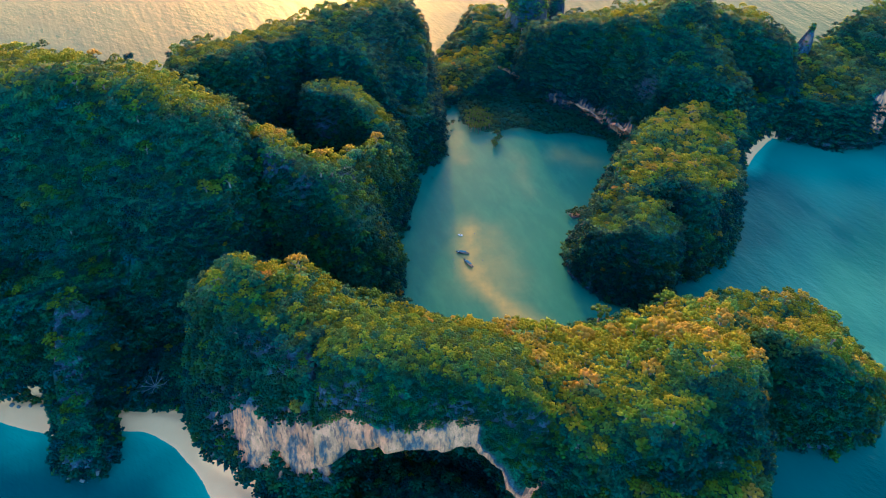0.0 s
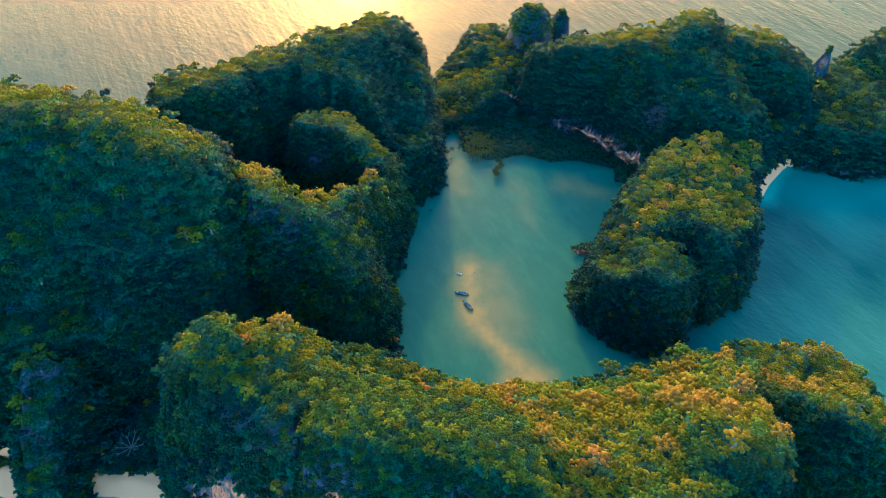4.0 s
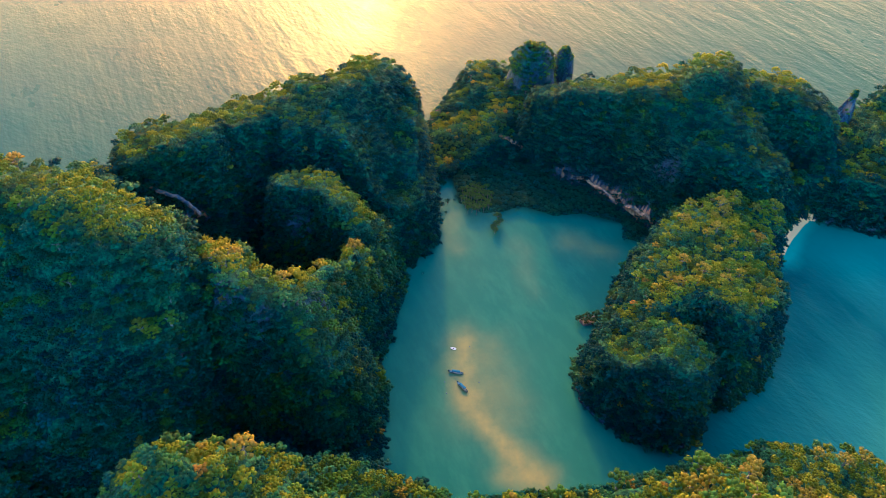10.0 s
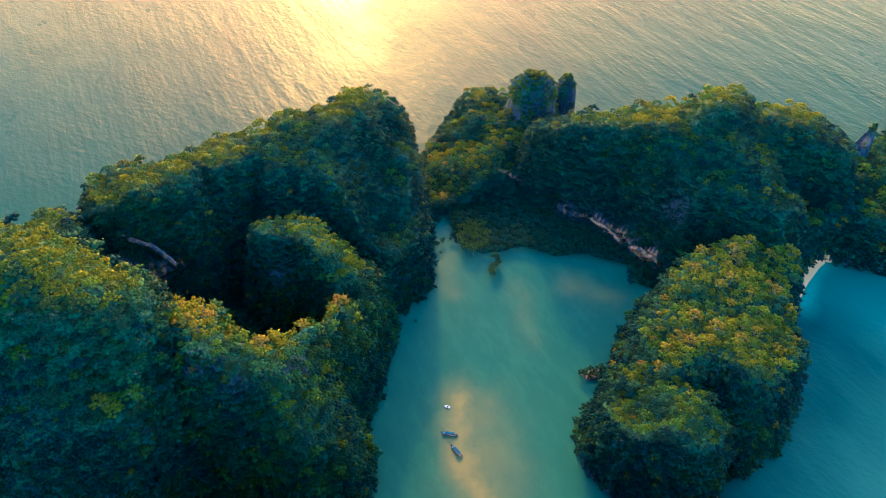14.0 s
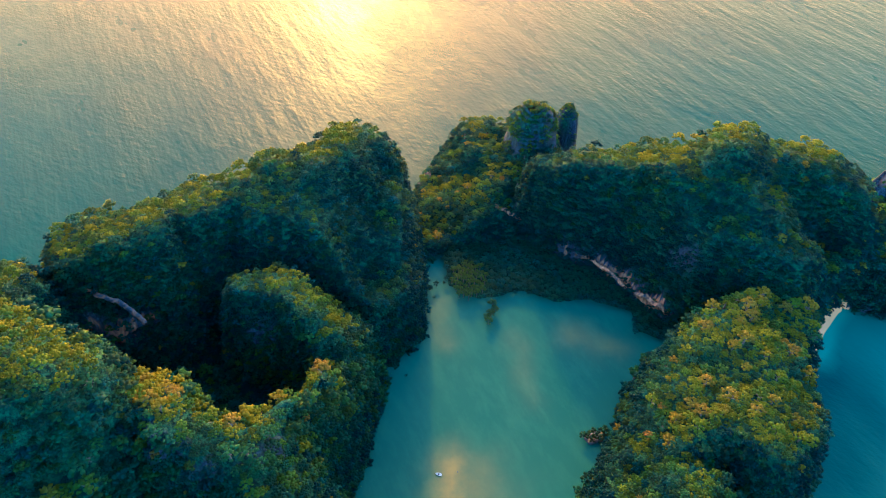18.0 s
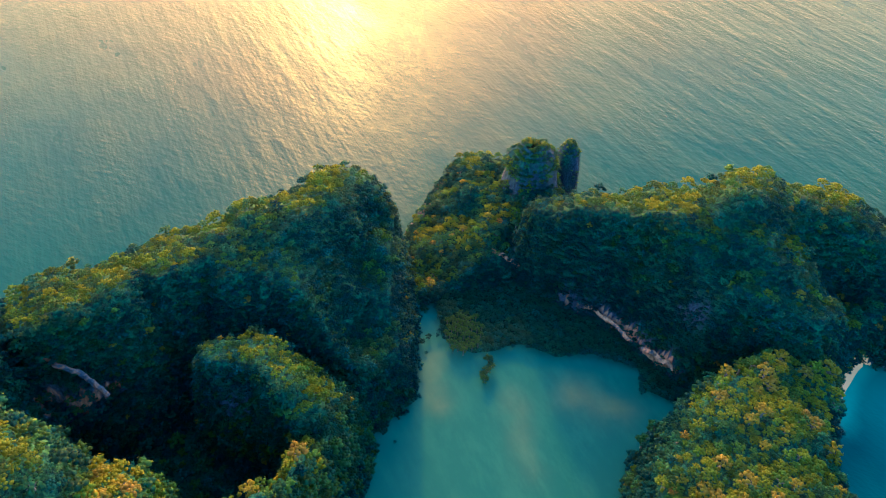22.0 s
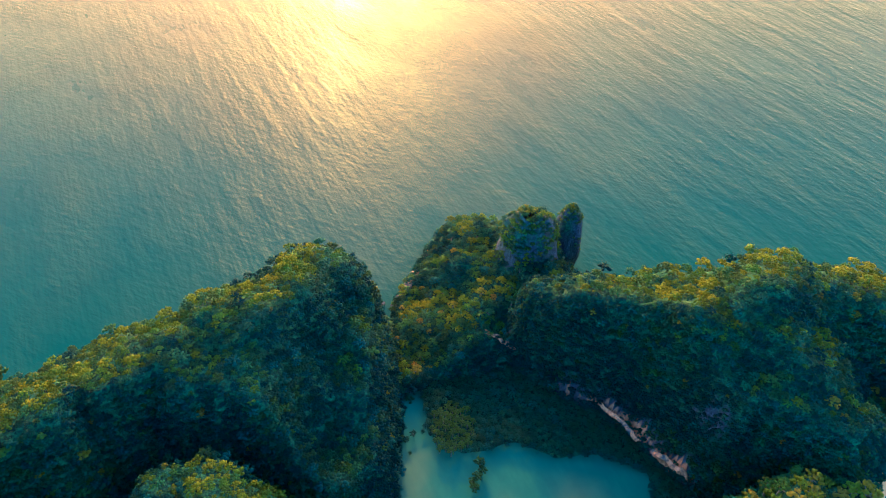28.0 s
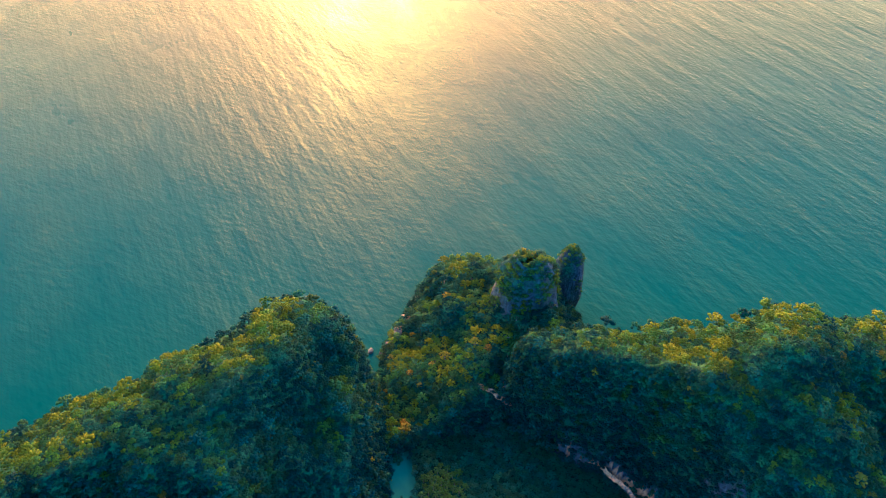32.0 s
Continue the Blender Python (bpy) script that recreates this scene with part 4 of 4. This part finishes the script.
def overhang():
    """A jutting roof of rock along the front hill, built from its cross-sections."""
    cols, ring = 50, 33
    co = []
    for k in range(cols + 1):
        x = -50 + 98 * k / cols
        loop, _ = overhang_section(x)
        for j in range(ring):
            i, f = j // 3, (j % 3) / 3
            (y0, z0), (y1, z1) = loop[i], loop[(i + 1) % len(loop)]
            y, z = y0 + (y1 - y0) * f, z0 + (z1 - z0) * f
            n1 = noise.noise((x * 0.09, y * 0.09, z * 0.07)) * 3.2 + noise.noise((x * 0.3, y * 0.3, z * 0.22)) * 1.5
            co.append((x + 0.4 * n1, y + (n1 if z < 84 else 0.2 * n1), z + 0.5 * n1))
    root = tagged(new("overhang"), "pale pink limestone overhang above a shaded cave", "cliff")
    edge = 0
    for width in (7, 5, 8, 6, 9, 5, 10):
        # each buttress of the cliff, and the wooded slope on top of it
        for name, span in (("buttress", list(range(-9, 10))), ("hilltop", list(range(9, 25)))):
            quads = []
            for k in range(width):
                for j in range(len(span) - 1):
                    a = k * len(span) + j
                    quads.append((a, a + 1, a + len(span) + 1, a + len(span)))
            pts = [co[(edge + k) * ring + j % ring] for k in range(width + 1) for j in span]
            me = shape_mesh(name, pts, quads, ROCK)
            crag = [noise.noise((x * 0.08, y * 0.08, z * 0.08)) + 0.4 * noise.noise((x * 0.3, y * 0.3, z * 0.3)) for x, y, z in pts]
            me.attributes.new("bare", "FLOAT", "POINT").data.foreach_set("value", np.array([(1.0 if p[0] < 20 or p[2] < 26 + 36 * max(0.0, 1 - abs((p[0] + 2) / 46) ** 3.0) ** 0.7 - max(0.0, min(14.0, p[0] - 24)) + 6 else 0.0) if name == "buttress" else 0.62 if c > -0.1 and p[2] < 88 else 0.0 for p, c in zip(pts, crag)], np.float32))
            part(name, me, root)
        edge += width
    return root


overhang()
spots, sizes, tints = [], [], []
for i in range(4200):
    x = rng.uniform(-49, 49)
    s = rng.uniform(1.5 if x > 22 else 2.75, 7.2)
    loop, rim = overhang_section(x)
    k, f = int(s), s - int(s)
    p = np.array([x, loop[k][0] + (loop[k + 1][0] - loop[k][0]) * f, loop[k][1] + (loop[k + 1][1] - loop[k][1]) * f])
    slope_part = s < 5
    if slope_part and noise.noise((x * 0.08, p[1] * 0.08, p[2] * 0.08)) > 0.12 and rng.random() < 0.6:
        continue
    size = rng.uniform(1.5, 2.5) if slope_part else rng.uniform(2.0, 3.3)
    p = p + ((0, -0.9, 0.7) if slope_part else (0, 0, 1.6))
    if all(((p - q) ** 2).sum() > (0.5 * (size + r)) ** 2 for q, r in zip(spots, sizes)):
        spots.append(p)
        sizes.append(size)
        # face crowns get a darker tint than top ones, painting the face's shade
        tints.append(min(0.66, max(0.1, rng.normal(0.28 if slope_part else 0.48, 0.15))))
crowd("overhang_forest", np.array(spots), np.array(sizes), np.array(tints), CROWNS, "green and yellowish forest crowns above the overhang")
# scrub where sand meets the forest
spots = [(x, 207.5 + 1.5 * math.sin(x * 0.4) + rng.uniform(-1, 3.5), 0.0) for x in rng.uniform(-172, -126, 70)] + [(x, 209.5 + (x + 205) * -0.05 + rng.uniform(-1.5, 3), 0.0) for x in rng.uniform(-262, -196, 80)]
spots = np.array([(x, y, max(0.5, ground_at(x, y)) + 1.2) for x, y, _ in spots])
crowd("beach_scrub", spots, rng.uniform(1.4, 2.8, len(spots)), np.clip(rng.normal(0.22, 0.12, len(spots)), 0, 0.6), BUSHES + CROWNS[:2], "dark green scrub along the top of the beach", "scrub")


# ---- rocks and shore bushes ----
SHORE_ROCK = plain_material("shore_rock", (0.12, 0.10, 0.085), 0.9, vary=0.7)
ball_mesh = bmesh.new()
bmesh.ops.create_icosphere(ball_mesh, subdivisions=2, radius=1)
FINE_BALL = np.array([v.co[:] for v in ball_mesh.verts])
FINE_FACES = np.array([[v.index for v in f.verts] for f in ball_mesh.faces])
ball_mesh.free()


def boulder(seed):
    co = np.array([Vector(v) * (1 + 0.45 * noise.noise(Vector(v) * 1.3 + Vector((seed, 0, 0))) + 0.2 * noise.noise(Vector(v) * 3 + Vector((0, seed, 0)))) for v in FINE_BALL])
    co = np.clip(co, -0.82, 0.82)
    return shape_mesh("boulder", co, FINE_FACES, SHORE_ROCK, smooth=False)


BOULDERS = [boulder(i * 3.7) for i in range(5)]
ROCKS = [(-3, 604, 3.4), (-1, 599, 2.2), (-6, 588, 3.0), (-4, 592, 2.4), (-8, 583, 3.4), (-11, 580, 2.2), (-22, 578, 2.0), (-27, 579, 1.6), (-15, 577, 1.8), (0, 612, 2.0), (4, 616, 2.4), (-5, 597, 1.6),
         (-107, 178, 2.0), (-104, 176, 1.5), (-109, 181, 1.3), (-102, 179, 1.1), (-214, 207, 1.2), (-220, 206, 1.0), (-224, 207, 1.3), (-208, 207, 0.9), (-165, 171, 1.6), (-162, 176, 1.3), (-171, 167, 1.5), (-178, 168, 1.2)]
for i, (x, y, size) in enumerate(ROCKS):
    b = new("boulder", BOULDERS[i % 5])
    b.matrix_basis = pose(x, y, max(ground_at(x, y), -0.2) + size * 0.2, 20 * i, 0, 73 * i) @ Matrix.Diagonal((size * 1.2, size, size * 0.8, 1))
    tagged(b, "rough brown boulder at the water's edge", "rock", group="boulders on the shore")

islet = new("rock_islet", BOULDERS[2])
islet.matrix_basis = pose(95, 378, 0.4, 0, 0, 20) @ Matrix.Diagonal((7.0, 3.8, 1.3, 1))
tagged(islet, "low dark limestone islet with bushes in the lagoon", "rock")
for i, (x, y, size) in enumerate([(90, 377, 3.0), (94, 379, 3.8), (99, 380, 3.5), (96.5, 376, 3.0), (92, 375.5, 2.6), (88, 378, 2.2)]):
    t = tree("bush", BUSHES[i % 3], 0.25, 500 + i, "dense dark green bush on the lagoon islet", "bush", 0.8)
    put(t, (x, y, 0.4), size, 50 * i)

# mangroves standing in the lagoon: x, y, radius, tint
for i, (x, y, size, tint) in enumerate([(41, 467, 3.6, 0.36), (38.5, 453, 3.2, 0.36), (40, 459, 3.4, 0.36), (42.5, 463, 3.0, 0.36), (37.5, 457, 2.6, 0.36), (5.3, 483, 2.4, 0.1), (1.5, 479, 2.6, 0.1), (4.4, 472, 1.3, 0.1), (-5.6, 481, 2.8, 0.12), (-4, 463, 2.4, 0.1),
                                        (-8.5, 412, 1.1, 0.1), (66, 485, 2.0, 0.2), (-6, 468, 2.5, 0.1), (-12, 430, 2.6, 0.1)]):
    t = tree("mangrove_tree", CROWNS[i % 6], tint, 700 + i, ("bright" if tint > 0.3 else "dark") + " green mangrove standing in calm water", "mangrove", 1.25)
    put(t, (x, y, -0.3), size, 61 * i)
# clump of brighter green at the mangroves' edge
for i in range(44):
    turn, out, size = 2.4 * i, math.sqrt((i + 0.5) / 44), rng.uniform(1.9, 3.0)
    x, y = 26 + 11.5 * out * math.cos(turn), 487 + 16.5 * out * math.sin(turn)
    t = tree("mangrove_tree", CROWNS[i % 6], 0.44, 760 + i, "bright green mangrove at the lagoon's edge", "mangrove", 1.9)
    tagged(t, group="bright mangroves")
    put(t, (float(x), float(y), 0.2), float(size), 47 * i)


# ---- boats ----
HULL = plain_material("painted_hull", (0.05, 0.08, 0.11), 0.8)
DARK_HULL = plain_material("dark_hull", (0.03, 0.05, 0.08), 0.6)
AWNING = plain_material("blue_awning", (0.008, 0.065, 0.10), 0.9)
PLANK = plain_material("boat_planks", (0.24, 0.19, 0.14), 0.8)
STEEL = plain_material("engine_steel", (0.08, 0.08, 0.08), 0.5, 0.6)
WHITE = plain_material("white_paint", (0.55, 0.54, 0.50), 0.6)


def hull_shape(length, beam, depth, rise, thick=0.06):
    """A boat's shell with thickness: stations from stern to bow, sheer rising to both ends."""
    stations, ring = 13, 9
    co, quads = [], []
    for inner in (0, 1):
        for k in range(stations):
            t = k / (stations - 1)
            half = beam / 2 * (math.sin(math.pi * min(1.0, 0.16 + t * 0.86)) ** 0.55 if t < 1 else 0.02) - inner * thick
            half = max(half, 0.02)
            sheer = depth + rise * (t ** 3) + rise * 0.25 * (1 - t) ** 3
            keel = rise * 0.7 * t ** 4 + inner * thick
            for j in range(ring):
                a = math.pi * j / (ring - 1)
                co.append((length * (t - 0.5), half * math.cos(a), keel + (sheer - keel) * (1 - math.sin(a) ** 0.7)))
    step = stations * ring
    for inner in (0, 1):
        for k in range(stations - 1):
            for j in range(ring - 1):
                a = inner * step + k * ring + j
                q = (a, a + 1, a + ring + 1, a + ring)
                quads.append(q if inner else q[::-1])
    for k in range(stations - 1):
        for j in (0, ring - 1):
            a = k * ring + j
            quads.append((a, a + ring, a + ring + step, a + step))
    for j in range(ring - 1):
        quads.append((j, j + 1, j + 1 + step, j + step))
    return co, quads


def box(x0, x1, y0, y1, z0, z1):
    co = [(x, y, z) for z in (z0, z1) for x, y in ((x0, y0), (x1, y0), (x1, y1), (x0, y1))]
    return co, [(3, 2, 1, 0), (4, 5, 6, 7), (0, 1, 5, 4), (1, 2, 6, 5), (2, 3, 7, 6), (3, 0, 4, 7)]


def longtail(label, dark):
    boat = new("longtail_boat")
    tagged(boat, label, "boat", "moored longtail boats")
    part("hull", shape_mesh("hull", *hull_shape(9.8, 1.9, 0.8, 1.1), DARK_HULL if dark else HULL), boat)
    deck = part("floor_boards", shape_mesh("floor_boards", *box(-4.2, 3.6, -0.62, 0.62, 0.36, 0.42), PLANK, smooth=False), boat)
    part("foredeck", shape_mesh("foredeck", *box(2.6, 4.0, -0.5, 0.5, 0.95, 1.02), WHITE, smooth=False), boat)
    part("prow_post", shape_mesh("prow_post", *tube([(4.6, 0, 1.2), (5.0, 0, 2.0), (5.1, 0, 2.7)], [0.09, 0.08, 0.05]), PLANK), boat)
    for x in (-2.4, -1.0, 0.4, 1.6):
        part("bench", shape_mesh("bench", *box(x - 0.14, x + 0.14, -0.78, 0.78, 0.66, 0.72), PLANK, smooth=False), boat)
    for x in (-2.6, -0.4, 1.9):
        for y in (-0.78, 0.78):
            part("awning_post", shape_mesh("awning_post", *tube([(x, y, 0.5), (x, y * 0.98, 2.1)], [0.035, 0.03]), STEEL), boat)
    rows = []
    for layer in (0, 0.04):
        rows.append([(x, 0.98 * math.sin(a), 2.05 + layer + 0.30 * math.cos(a) + 0.03 * math.sin(x * 4)) for x in np.linspace(-2.9, 2.2, 9) for a in np.linspace(-1.3, 1.3, 7)])
    co = rows[0] + rows[1]
    quads = [(b + i * 7 + j, b + i * 7 + j + 1, b + (i + 1) * 7 + j + 1, b + (i + 1) * 7 + j) for b in (0, 63) for i in range(8) for j in range(6)]
    part("awning", shape_mesh("awning", co, quads, AWNING), boat, "faded blue cloth awning")
    engine = part("engine", shape_mesh("engine", *joined([box(-4.6, -4.0, -0.25, 0.25, 0.95, 1.45), tube([(-4.3, 0, 0.6), (-4.3, 0, 1.0)], [0.08, 0.08])]), STEEL, smooth=False), boat)
    part("propeller_shaft", shape_mesh("propeller_shaft", *tube([(-4.5, 0, 1.1), (-7.0, 0.2, 0.15)], [0.04, 0.03]), STEEL), engine)
    return boat


first = longtail("longtail boat with blue awning moored in the lagoon", True)
first.matrix_basis = pose(18.3, 325.9, -0.22, 0, 0, 133) @ Matrix.Scale(0.9, 4)
second = longtail("slim longtail boat with blue awning beside another boat", False)
second.matrix_basis = pose(14.4, 335.6, -0.22, 0, 0, 172) @ Matrix.Scale(0.9, 4)
dinghy = tagged(new("dinghy"), "small white dinghy floating in the lagoon", "boat")
part("hull", shape_mesh("hull", *hull_shape(3.3, 1.5, 0.5, 0.3, 0.12), WHITE), dinghy)
part("seat", shape_mesh("seat", *box(-0.5, 0.3, -0.6, 0.6, 0.32, 0.40), STEEL, smooth=False), dinghy)
dinghy.matrix_basis = pose(12.7, 352.6, -0.1, 0, 0, 170)
float_mesh = shape_mesh("mooring_float", FINE_BALL * (0.35, 0.35, 0.3), FINE_FACES, DARK_HULL)
for x, y in ((8.5, 329), (22.4, 354.5), (27.8, 329.6), (9.8, 321.5)):
    f = tagged(new("mooring_float", float_mesh), "small dark mooring float on the water", "float", "mooring floats")
    f.location = (x, y, 0.08)
